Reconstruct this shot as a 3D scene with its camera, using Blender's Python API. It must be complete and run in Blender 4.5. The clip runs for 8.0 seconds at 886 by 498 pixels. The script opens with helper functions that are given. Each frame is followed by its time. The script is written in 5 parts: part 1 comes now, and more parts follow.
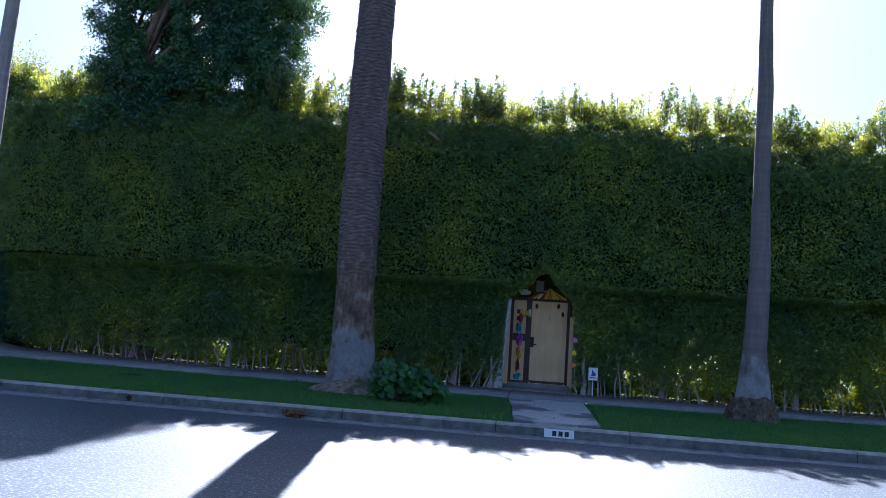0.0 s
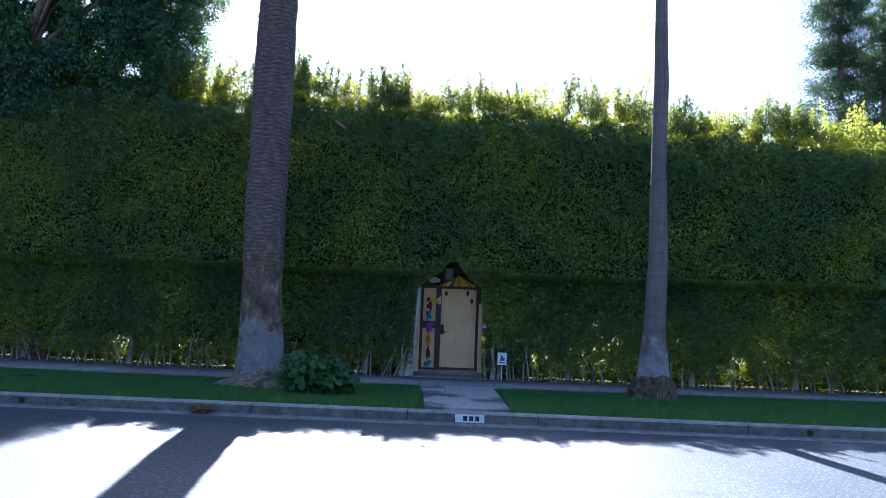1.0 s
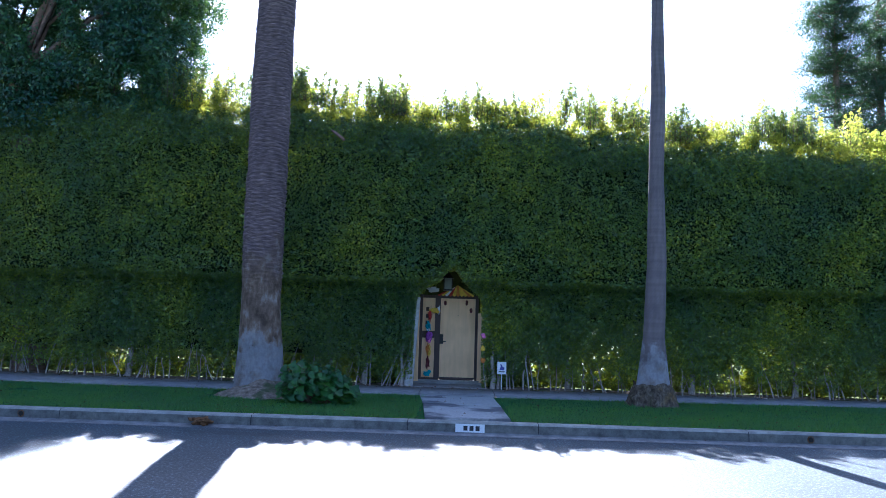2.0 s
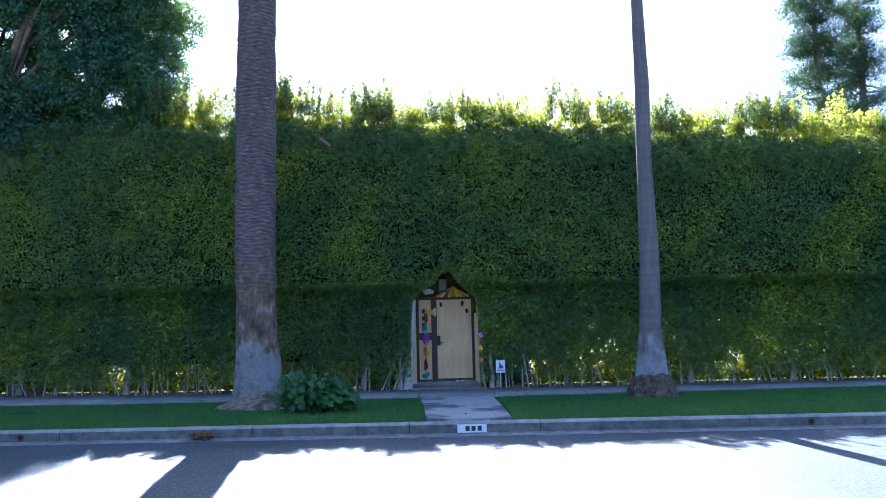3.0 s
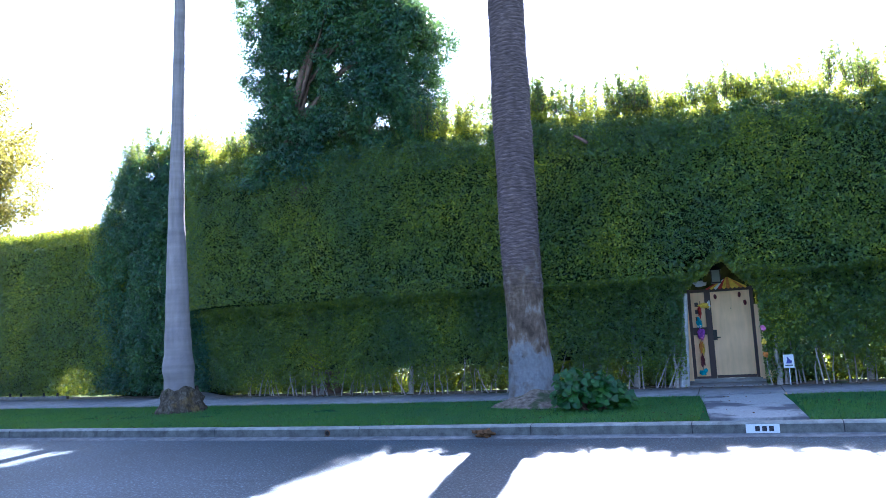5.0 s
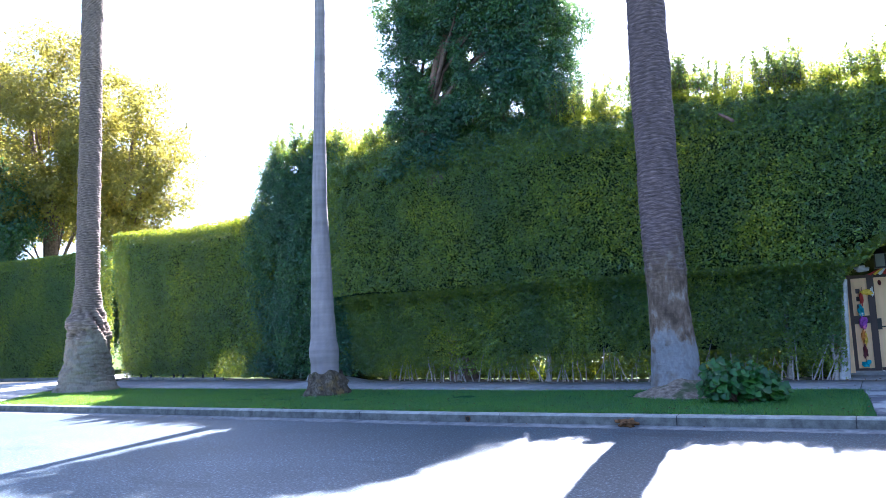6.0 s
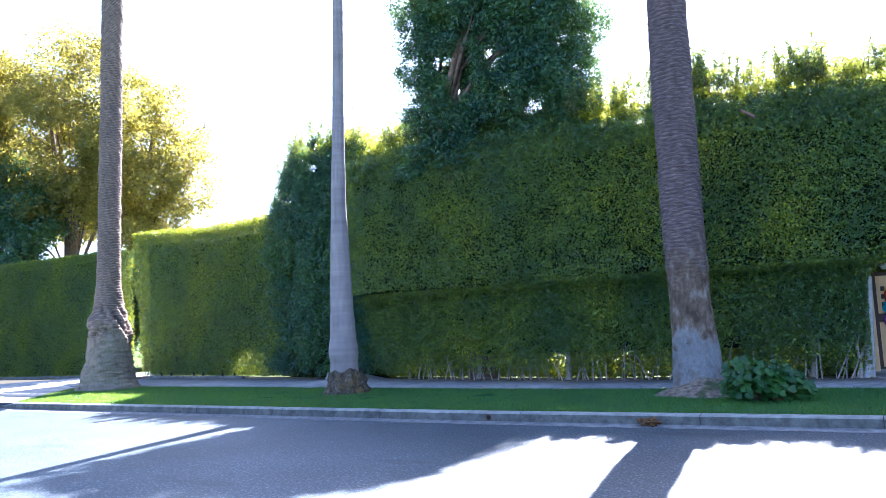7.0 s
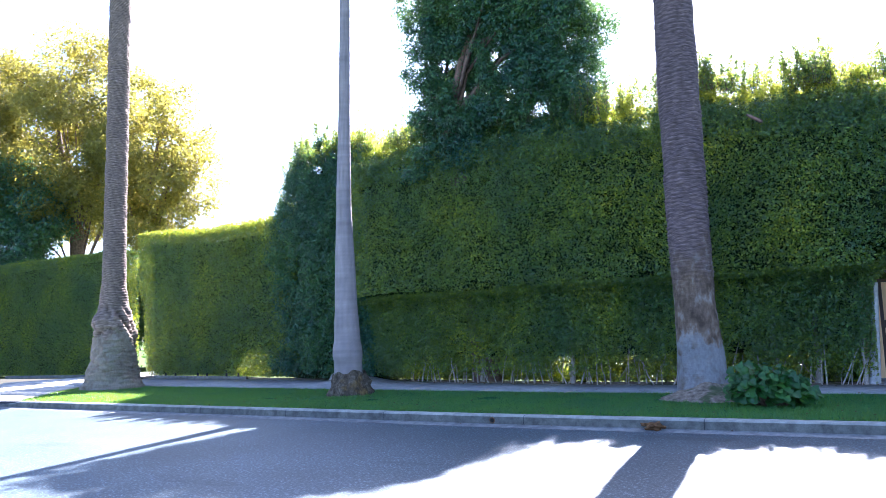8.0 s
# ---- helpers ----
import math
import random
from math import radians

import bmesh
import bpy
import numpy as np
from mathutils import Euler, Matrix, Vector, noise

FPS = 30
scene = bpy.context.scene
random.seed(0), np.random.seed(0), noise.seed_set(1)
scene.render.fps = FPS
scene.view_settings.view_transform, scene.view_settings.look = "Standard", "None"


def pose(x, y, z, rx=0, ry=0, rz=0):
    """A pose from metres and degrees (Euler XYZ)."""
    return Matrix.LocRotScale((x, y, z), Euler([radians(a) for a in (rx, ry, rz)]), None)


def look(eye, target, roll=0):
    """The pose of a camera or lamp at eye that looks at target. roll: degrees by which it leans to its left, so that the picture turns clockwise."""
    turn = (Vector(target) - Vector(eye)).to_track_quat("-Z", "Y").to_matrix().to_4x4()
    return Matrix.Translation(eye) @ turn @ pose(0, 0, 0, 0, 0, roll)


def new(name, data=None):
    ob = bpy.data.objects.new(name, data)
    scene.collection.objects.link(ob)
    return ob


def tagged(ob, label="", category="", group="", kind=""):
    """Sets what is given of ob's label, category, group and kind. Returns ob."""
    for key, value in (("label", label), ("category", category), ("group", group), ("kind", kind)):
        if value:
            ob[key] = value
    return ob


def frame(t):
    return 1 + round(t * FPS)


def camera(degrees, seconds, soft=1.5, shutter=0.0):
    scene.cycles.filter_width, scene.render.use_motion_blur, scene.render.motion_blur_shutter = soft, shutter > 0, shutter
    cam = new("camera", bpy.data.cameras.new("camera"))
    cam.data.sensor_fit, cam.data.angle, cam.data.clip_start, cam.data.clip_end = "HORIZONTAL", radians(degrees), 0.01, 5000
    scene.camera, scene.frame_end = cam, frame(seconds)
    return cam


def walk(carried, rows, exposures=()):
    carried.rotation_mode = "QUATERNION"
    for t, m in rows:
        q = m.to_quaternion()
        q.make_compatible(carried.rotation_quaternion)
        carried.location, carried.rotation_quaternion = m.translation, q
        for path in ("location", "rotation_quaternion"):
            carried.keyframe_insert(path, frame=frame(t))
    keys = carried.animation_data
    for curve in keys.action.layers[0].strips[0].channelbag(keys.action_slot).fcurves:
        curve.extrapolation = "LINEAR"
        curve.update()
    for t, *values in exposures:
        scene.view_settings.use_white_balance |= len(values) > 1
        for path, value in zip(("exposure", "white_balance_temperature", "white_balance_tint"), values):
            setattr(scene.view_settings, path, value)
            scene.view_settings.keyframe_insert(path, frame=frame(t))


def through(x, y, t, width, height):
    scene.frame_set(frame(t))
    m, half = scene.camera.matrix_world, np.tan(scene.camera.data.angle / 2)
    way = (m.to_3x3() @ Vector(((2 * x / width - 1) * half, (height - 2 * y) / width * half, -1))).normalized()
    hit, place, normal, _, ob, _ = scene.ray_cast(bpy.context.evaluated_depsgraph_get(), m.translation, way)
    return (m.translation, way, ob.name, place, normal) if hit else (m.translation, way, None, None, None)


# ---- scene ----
cam = camera(59.3, 8.0, soft=0.8)
PATH = [
    (0.0, pose(1.767, -4.902, 1.638, 95.209, -3.714, 7.782)),
    (0.1, pose(1.755, -4.901, 1.654, 95.023, -3.735, 5.831)),
    (0.2, pose(1.762, -4.908, 1.650, 94.890, -3.230, 4.411)),
    (0.3, pose(1.770, -4.912, 1.647, 94.801, -3.065, 3.055)),
    (0.4, pose(1.772, -4.904, 1.642, 94.715, -2.929, 1.785)),
    (0.5, pose(1.773, -4.921, 1.636, 94.771, -2.747, 1.526)),
    (1.0, pose(1.769, -4.927, 1.638, 94.714, -2.210, 1.189)),
    (1.5, pose(1.767, -4.938, 1.638, 95.338, -2.503, 1.076)),
    (3.0, pose(1.758, -4.942, 1.639, 95.526, 1.294, 0.841)),
    (3.5, pose(1.759, -4.960, 1.644, 95.693, 2.077, 0.780)),
    (4.0, pose(1.736, -4.957, 1.657, 95.793, 2.704, 4.042)),
    (4.5, pose(1.698, -4.945, 1.654, 95.999, 3.048, 11.007)),
    (5.0, pose(1.656, -4.927, 1.653, 96.123, 3.202, 20.009)),
    (5.2, pose(1.628, -4.921, 1.657, 96.060, 3.095, 23.210)),
    (6.3, pose(1.520, -4.958, 1.657, 95.602, 2.927, 30.285)),
    (6.5, pose(1.495, -4.964, 1.660, 95.556, 2.975, 30.386)),
    (7.0, pose(1.486, -4.959, 1.677, 95.585, 2.986, 30.925)),
    (7.5, pose(1.479, -4.963, 1.669, 95.680, 2.704, 31.248)),
    (8.0, pose(1.479, -4.965, 1.668, 95.805, 2.481, 31.205)),
]
EXPOSURES = [
    (0.0, 1.78, 4950, 20), (0.5, 1.92, 4950, 20), (1.0, 2.1, 4950, 20), (1.5, 2.3, 4900, 20), (3.0, 2.74, 4850, 19), (3.5, 2.82, 4850, 19),
    (4.5, 2.97, 4850, 19), (5.0, 3.12, 4900, 19), (6.5, 3.25, 5100, 21), (8.0, 3.25, 5100, 21),
]
walk(cam, PATH, EXPOSURES)

# ---- light ----
SUN_EL, SUN_X, SUN_Y = radians(43.5), -0.145, 1.0
world = bpy.data.worlds.new("sky")
scene.world = world
world.use_nodes = True
wn = world.node_tree
sky = wn.nodes.new("ShaderNodeTexSky")
sky.sky_type, sky.sun_disc, sky.dust_density = "NISHITA", False, 2.0
sky.sun_elevation, sky.sun_rotation = SUN_EL, math.atan2(SUN_X, SUN_Y)
wn.links.new(sky.outputs[0], wn.nodes["Background"].inputs[0])
wn.nodes["Background"].inputs[1].default_value = 0.05
sun = new("sun", bpy.data.lights.new("sun", "SUN"))
sun.data.energy, sun.data.angle, sun.data.color = 5.0, radians(0.5), (1.0, 0.9, 0.77)
_h = math.hypot(SUN_X, SUN_Y) * math.tan(SUN_EL)
sun.matrix_basis = look((SUN_X * 40, SUN_Y * 40, _h * 40), (0, 0, 0))


# ---- materials ----
class Mat:
    """A node material with a Principled shader and small helpers."""

    def __init__(self, name, rough=0.8, spec=0.3, metal=0.0):
        self.m = bpy.data.materials.new(name)
        self.m.use_nodes = True
        self.t = self.m.node_tree
        self.b = self.t.nodes["Principled BSDF"]
        self.out = self.t.nodes["Material Output"]
        self.b.inputs["Roughness"].default_value = rough
        self.b.inputs["Specular IOR Level"].default_value = spec
        self.b.inputs["Metallic"].default_value = metal
        self.co = self.t.nodes.new("ShaderNodeTexCoord").outputs["Object"]

    def node(self, kind, **kw):
        n = self.t.nodes.new(kind)
        for k, v in kw.items():
            n.inputs[k.replace("_", " ")].default_value = v
        return n

    def link(self, a, b):
        self.t.links.new(a, b)

    def noise(self, scale, detail=4, stretch=None, rough=0.55):
        n = self.node("ShaderNodeTexNoise", Scale=scale, Detail=detail, Roughness=rough)
        src = self.co
        if stretch:
            mp = self.node("ShaderNodeMapping")
            mp.inputs["Scale"].default_value = stretch
            self.link(src, mp.inputs["Vector"])
            src = mp.outputs["Vector"]
        self.link(src, n.inputs["Vector"])
        return n.outputs["Fac"]

    def ramp(self, fac, *stops):
        n = self.t.nodes.new("ShaderNodeValToRGB")
        e = n.color_ramp.elements
        while len(e) < len(stops):
            e.new(0.5)
        for el, (p, c) in zip(e, stops):
            el.position, el.color = p, (*c, 1) if len(c) == 3 else c
        self.link(fac, n.inputs[0])
        return n.outputs[0]

    def mix(self, a, b, fac, mode="MIX"):
        n = self.t.nodes.new("ShaderNodeMix")
        n.data_type, n.blend_type = "RGBA", mode
        for v, i in ((fac, 0), (a, 6), (b, 7)):
            if isinstance(v, (int, float)):
                n.inputs[i].default_value = v
            elif isinstance(v, tuple):
                n.inputs[i].default_value = (*v, 1)
            else:
                self.link(v, n.inputs[i])
        return n.outputs[2]

    def color(self, c):
        if isinstance(c, tuple):
            self.b.inputs["Base Color"].default_value = (*c, 1)
        else:
            self.link(c, self.b.inputs["Base Color"])
        return self

    def bump(self, h, strength=0.3, dist=0.02):
        n = self.node("ShaderNodeBump", Strength=strength, Distance=dist)
        self.link(h, n.inputs["Height"])
        self.link(n.outputs[0], self.b.inputs["Normal"])
        return self

    def island(self):
        return self.t.nodes.new("ShaderNodeNewGeometry").outputs["Random Per Island"]

    def each(self):
        return self.t.nodes.new("ShaderNodeObjectInfo").outputs["Random"]

    def sep(self, axis):
        n = self.t.nodes.new("ShaderNodeSeparateXYZ")
        self.link(self.co, n.inputs[0])
        return n.outputs[axis]

    def rescale(self, v, lo, hi):
        n = self.t.nodes.new("ShaderNodeMapRange")
        n.inputs[1].default_value, n.inputs[2].default_value = lo, hi
        self.link(v, n.inputs[0])
        return n.outputs[0]

    def add(self, a, b, k=1.0):
        n = self.t.nodes.new("ShaderNodeMath")
        n.operation = "MULTIPLY_ADD"
        self.link(b, n.inputs[0])
        n.inputs[1].default_value = k
        self.link(a, n.inputs[2])
        return n.outputs[0]


def leaf_mat(name, dark, mid, light, through, part_through=0.4, patch=0.5, rough=0.42, pale=0.8):
    """Leaves: most are dark, the share above pale is light, and patches of the growth are yellower."""
    a = Mat(name, rough, 0.6)
    one, area = a.island(), a.noise(patch, 4, rough=0.62)
    c = a.ramp(a.add(one, a.rescale(area, 0.35, 0.75), 0.5), (0.0, dark), (0.5 * pale + 0.15, dark), (pale, mid), (1.0, mid))
    bright = a.add(a.rescale(area, 0.15, 0.85), one, 1.6)
    c = a.mix(c, light, a.rescale(bright, 1.68, 2.4))
    p = a.ramp(area, (0.34, (0.7, 0.9, 1.15)), (0.68, (1.35, 1.12, 0.6)))
    c = a.mix(c, p, 1.0, "MULTIPLY")
    a.color(c)
    tr = a.t.nodes.new("ShaderNodeBsdfTranslucent")
    a.link(a.mix(c, through, 0.78), tr.inputs[0])
    mx = a.t.nodes.new("ShaderNodeMixShader")
    mx.inputs[0].default_value = part_through
    a.link(a.b.outputs[0], mx.inputs[1])
    a.link(tr.outputs[0], mx.inputs[2])
    a.link(mx.outputs[0], a.out.inputs[0])
    return a.m


def plain(name, c, rough=0.6, spec=0.3, metal=0.0, scale=14, var=0.25):
    a = Mat(name, rough, spec, metal)
    lo, hi = tuple(x * (1 - var) for x in c), tuple(min(1, x * (1 + var)) for x in c)
    n = a.noise(scale, 5)
    a.color(a.ramp(n, (0.3, lo), (0.7, hi))).bump(n, 0.15, 0.01)
    return a.m


HEDGE = leaf_mat("hedge_leaf", (0.037, 0.098, 0.044), (0.088, 0.195, 0.048), (0.5, 0.55, 0.05), (0.62, 0.62, 0.0), 0.34, 0.6, 0.3)
# crest leaves in two colours: fringe darkened as shaded, young brightened as sunlit
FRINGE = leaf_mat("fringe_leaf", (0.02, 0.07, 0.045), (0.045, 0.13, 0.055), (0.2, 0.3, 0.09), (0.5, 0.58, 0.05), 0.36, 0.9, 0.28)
YOUNG_LIT = leaf_mat("young_lit_leaf", (0.09, 0.16, 0.03), (0.18, 0.26, 0.04), (0.38, 0.42, 0.07), (0.78, 0.78, 0.08), 0.6, 0.8, 0.35)
FICUS = leaf_mat("ficus_leaf", (0.018, 0.07, 0.048), (0.042, 0.14, 0.068), (0.15, 0.27, 0.085), (0.25, 0.4, 0.06), 0.26, 0.6, 0.28)
PALE = leaf_mat("pale_leaf", (0.065, 0.085, 0.018), (0.13, 0.135, 0.022), (0.32, 0.25, 0.05), (0.66, 0.56, 0.07), 0.42, 0.22, 0.65)
NEEDLE = leaf_mat("needle", (0.016, 0.042, 0.03), (0.024, 0.06, 0.036), (0.045, 0.095, 0.04), (0.12, 0.24, 0.05), 0.25, 0.4, 0.5)
BROAD = leaf_mat("broad_leaf", (0.016, 0.075, 0.014), (0.03, 0.12, 0.018), (0.06, 0.17, 0.028), (0.2, 0.4, 0.05), 0.22, 3.0, 0.5)
BLADE = leaf_mat("grass_blade", (0.022, 0.12, 0.044), (0.036, 0.19, 0.062), (0.1, 0.27, 0.075), (0.4, 0.56, 0.03), 0.35, 1.2, 0.5)
FROND = leaf_mat("palm_leaf", (0.04, 0.08, 0.02), (0.06, 0.11, 0.03), (0.11, 0.15, 0.04), (0.3, 0.4, 0.06), 0.3, 0.7)


def asphalt():
    a = Mat("asphalt", 0.52, 0.5)
    fine, mid, big = a.noise(160, 3), a.noise(9, 5), a.noise(0.5, 3)
    c = a.ramp(fine, (0.3, (0.017, 0.028, 0.036)), (0.55, (0.056, 0.08, 0.1)), (0.75, (0.19, 0.23, 0.255)))
    c = a.mix(c, a.ramp(mid, (0.3, (0.75, 0.75, 0.77)), (0.7, (1.2, 1.19, 1.15))), 1.0, "MULTIPLY")
    c = a.mix(c, a.ramp(big, (0.35, (0.82, 0.82, 0.82)), (0.65, (1.18, 1.18, 1.18))), 1.0, "MULTIPLY")
    grit = a.noise(30, 2, rough=0.4)
    c = a.mix(c, a.ramp(grit, (0.36, (0.55, 0.55, 0.55)), (0.56, (1.0, 1.0, 1.0)), (0.7, (2.8, 2.75, 2.7))), 1.0, "MULTIPLY")
    tar = a.noise(1.1, 3, (0.35, 1.0, 1.0))
    c = a.mix(c, a.ramp(tar, (0.62, (1.0, 1.0, 1.0)), (0.66, (0.7, 0.7, 0.72))), 1.0, "MULTIPLY")
    return a.color(c).bump(a.add(fine, grit, 1.0), 0.22, 0.005).m


def concrete(name, base, stain=0.6, warm=1.0):
    a = Mat(name, 0.85, 0.25)
    fine, mid, big = a.noise(90, 4), a.noise(6, 6, rough=0.65), a.noise(0.9, 4)
    c = a.ramp(mid, (0.3, tuple(x * stain for x in base)), (0.62, base), (0.85, tuple(min(1, x * 1.15) for x in base)))
    c = a.mix(c, a.ramp(big, (0.35, (0.75, 0.76, 0.78)), (0.6, (1.05, 1.04, 1.02))), 1.0, "MULTIPLY")
    c = a.mix(c, a.ramp(fine, (0.35, (0.86, 0.86, 0.86)), (0.65, (1.08, 1.08, 1.08))), 1.0, "MULTIPLY")
    c = a.mix(c, a.ramp(a.each(), (0, (0.9, 0.9, 0.92)), (1, (1.1, 1.08, 1.05))), 1.0, "MULTIPLY")
    return a.color(c).bump(a.add(mid, fine, 0.4), 0.25, 0.01).m


ASPHALT = asphalt()
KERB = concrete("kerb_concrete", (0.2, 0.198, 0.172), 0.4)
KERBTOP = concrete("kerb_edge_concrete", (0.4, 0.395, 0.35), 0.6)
GUTTER = concrete("gutter_concrete", (0.28, 0.28, 0.27), 0.5)
WALKWAY = concrete("pavement_concrete", (0.34, 0.33, 0.315), 0.65)
DRIVE = concrete("driveway_concrete", (0.5, 0.48, 0.45), 0.8)


def stained_path():
    a = Mat("stained_path_concrete", 0.8, 0.3)
    n, m = a.noise(0.8, 5, (1.0, 1.0, 1.0)), a.noise(30, 5)
    c = a.ramp(n, (0.46, (0.4, 0.4, 0.38)), (0.53, (0.13, 0.13, 0.14)))
    c = a.mix(c, a.ramp(m, (0.3, (0.8, 0.8, 0.8)), (0.7, (1.15, 1.15, 1.15))), 1.0, "MULTIPLY")
    return a.color(c).bump(m, 0.2, 0.01).m


PATHMAT = stained_path()


def soil():
    a = Mat("dry_soil", 0.95, 0.1)
    n, m = a.noise(12, 6), a.noise(2.2, 4)
    c = a.ramp(n, (0.3, (0.12, 0.09, 0.065)), (0.55, (0.26, 0.2, 0.145)), (0.8, (0.4, 0.33, 0.25)))
    c = a.mix(c, (0.05, 0.08, 0.025), a.ramp(m, (0.5, (0, 0, 0)), (0.6, (0.8, 0.8, 0.8))))
    return a.color(c).bump(n, 0.6, 0.04).m


SOIL = soil()


def turf(name, dark, light):
    a = Mat(name, 0.9, 0.15)
    n, m, d = a.noise(40, 5), a.noise(1.3, 4), a.noise(0.55, 5, rough=0.7)
    c = a.ramp(n, (0.3, dark), (0.7, light))
    c = a.mix(c, a.ramp(m, (0.35, (0.75, 0.8, 0.8)), (0.65, (1.2, 1.12, 1.0))), 1.0, "MULTIPLY")
    c = a.mix(c, (0.13, 0.12, 0.05), a.ramp(d, (0.6, (0, 0, 0)), (0.72, (0.6, 0.6, 0.6))))
    return a.color(c).bump(n, 0.6, 0.03).m


TURF = turf("lawn", (0.02, 0.085, 0.02), (0.045, 0.15, 0.035))
YARD = turf("yard_lawn", (0.035, 0.06, 0.006), (0.085, 0.105, 0.012))


def palm_bark(name, pale_to, patch_to, ridge, tint, base_tint, contrast=1.0):
    """Ringed grey-brown bark above, a peeling brown zone, pale smooth wood at the foot."""
    a = Mat(name, 0.88, 0.2)
    z = a.sep(2)
    lines = a.noise(ridge, 4, (1.2, 1.2, 14))
    fine, big = a.noise(22, 6, (1, 1, 0.6)), a.noise(1.6, 5)
    zz = a.add(a.add(z, a.noise(2.4, 5), 2.0), fine, 0.35)
    up = a.ramp(lines, (0.3, tuple(x * (1 - 0.55 * contrast) for x in tint)), (0.55, tint), (0.78, tuple(min(1, x * (1 + 0.75 * contrast)) for x in tint)))
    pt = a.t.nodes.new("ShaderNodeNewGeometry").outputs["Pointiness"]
    # ring lips weathered paler; shade in the creases multiplied into the colour
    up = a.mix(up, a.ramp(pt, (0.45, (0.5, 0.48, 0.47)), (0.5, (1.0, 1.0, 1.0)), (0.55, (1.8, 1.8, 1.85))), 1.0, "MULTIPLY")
    pale = a.ramp(fine, (0.3, tuple(x * 0.75 for x in base_tint)), (0.7, base_tint))
    brown = a.ramp(a.noise(7, 6, (1, 1, 0.5)), (0.35, (0.085, 0.06, 0.042)), (0.52, (0.19, 0.135, 0.095)), (0.68, (0.34, 0.3, 0.26)))
    pale = a.mix(pale, brown, a.rescale(a.noise(4.5, 6), 0.47, 0.8))
    c = a.mix(brown, up, a.rescale(zz, patch_to + 0.8, patch_to + 1.6)) if patch_to else up
    c = a.mix(pale, c, a.rescale(zz, pale_to + 1.12, pale_to + 1.28)) if pale_to else c
    c = a.mix(c, a.ramp(big, (0.3, (0.8, 0.8, 0.82)), (0.7, (1.15, 1.12, 1.1))), 1.0, "MULTIPLY")
    return a.color(c).bump(a.add(fine, lines, 0.5), 0.5 + 0.4 * (contrast - 0.5), 0.03).m


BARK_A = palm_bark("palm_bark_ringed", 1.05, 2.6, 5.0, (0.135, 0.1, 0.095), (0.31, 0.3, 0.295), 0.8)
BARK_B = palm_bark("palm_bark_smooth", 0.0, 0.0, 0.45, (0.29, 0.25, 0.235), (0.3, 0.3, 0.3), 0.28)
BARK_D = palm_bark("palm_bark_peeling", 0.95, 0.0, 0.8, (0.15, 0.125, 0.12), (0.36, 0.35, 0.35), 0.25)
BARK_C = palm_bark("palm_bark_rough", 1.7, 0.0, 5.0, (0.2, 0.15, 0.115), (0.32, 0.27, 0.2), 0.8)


def root_boss():
    a = Mat("palm_foot", 0.95, 0.1)
    n, m, f = a.noise(7, 6, rough=0.7), a.noise(2.2, 4), a.noise(30, 5, (1, 1, 0.35))
    c = a.ramp(n, (0.32, (0.045, 0.035, 0.025)), (0.5, (0.13, 0.1, 0.07)), (0.7, (0.24, 0.2, 0.15)))
    c = a.mix(c, (0.3, 0.19, 0.06), a.ramp(m, (0.56, (0, 0, 0)), (0.68, (0.6, 0.6, 0.6))))
    c = a.mix(c, (0.06, 0.075, 0.025), a.ramp(m, (0.3, (0.6, 0.6, 0.6)), (0.42, (0, 0, 0))))
    c = a.mix(c, a.ramp(f, (0.3, (0.6, 0.6, 0.6)), (0.7, (1.3, 1.3, 1.3))), 1.0, "MULTIPLY")
    return a.color(c).bump(a.add(n, f, 0.6), 0.9, 0.05).m


BOOT = root_boss()
BARK = plain("tree_bark", (0.17, 0.12, 0.09), 0.9, 0.15, 0, 9, 0.45)
TAWNY = plain("tawny_bark", (0.22, 0.145, 0.11), 0.9, 0.15, 0, 9, 0.35)
PALEBARK = plain("whitened_bark", (0.46, 0.44, 0.41), 0.85, 0.2, 0, 12, 0.3)
STEM = plain("pale_stem_bark", (0.36, 0.31, 0.26), 0.85, 0.2, 0, 25, 0.35)
# dark colour standing in for the shade deep inside the hedges
CORE = plain("painted_core_shade", (0.03, 0.045, 0.018), 0.95, 0.05, 0, 6, 0.6)


def wood(name, c, stretch):
    a = Mat(name, 0.55, 0.3)
    n, m = a.noise(3, 6, stretch), a.noise(1.3, 4)
    k = a.ramp(n, (0.3, tuple(x * 0.9 for x in c)), (0.7, tuple(min(1, x * 1.05) for x in c)))
    k = a.mix(k, a.ramp(m, (0.35, (0.88, 0.86, 0.82)), (0.65, (1.06, 1.06, 1.06))), 1.0, "MULTIPLY")
    return a.color(k).bump(n, 0.1, 0.005).m


PANEL = wood("tan_board", (0.93, 0.62, 0.33), (4, 4, 0.5))
BROWN = wood("dark_brown_paint", (0.075, 0.05, 0.042), (12, 12, 1))
BLACK = plain("black_metal", (0.02, 0.02, 0.02), 0.4, 0.5, 0.6, 20, 0.3)
WHITE = plain("white_paint", (0.78, 0.78, 0.76), 0.6, 0.3, 0, 30, 0.06)
GREYMARK = plain("faded_black_paint", (0.05, 0.05, 0.055), 0.8, 0.2, 0, 40, 0.5)
RUST = plain("rusty_debris", (0.14, 0.075, 0.035), 0.95, 0.1, 0, 14, 0.6)
YELLOW = plain("yellow_cloth", (0.75, 0.5, 0.05), 0.7)
RED = plain("red_cloth", (0.42, 0.04, 0.03), 0.7)
ORANGE = plain("orange_cloth", (0.6, 0.22, 0.04), 0.7)
PURPLE = plain("purple_cloth", (0.3, 0.07, 0.36), 0.6)
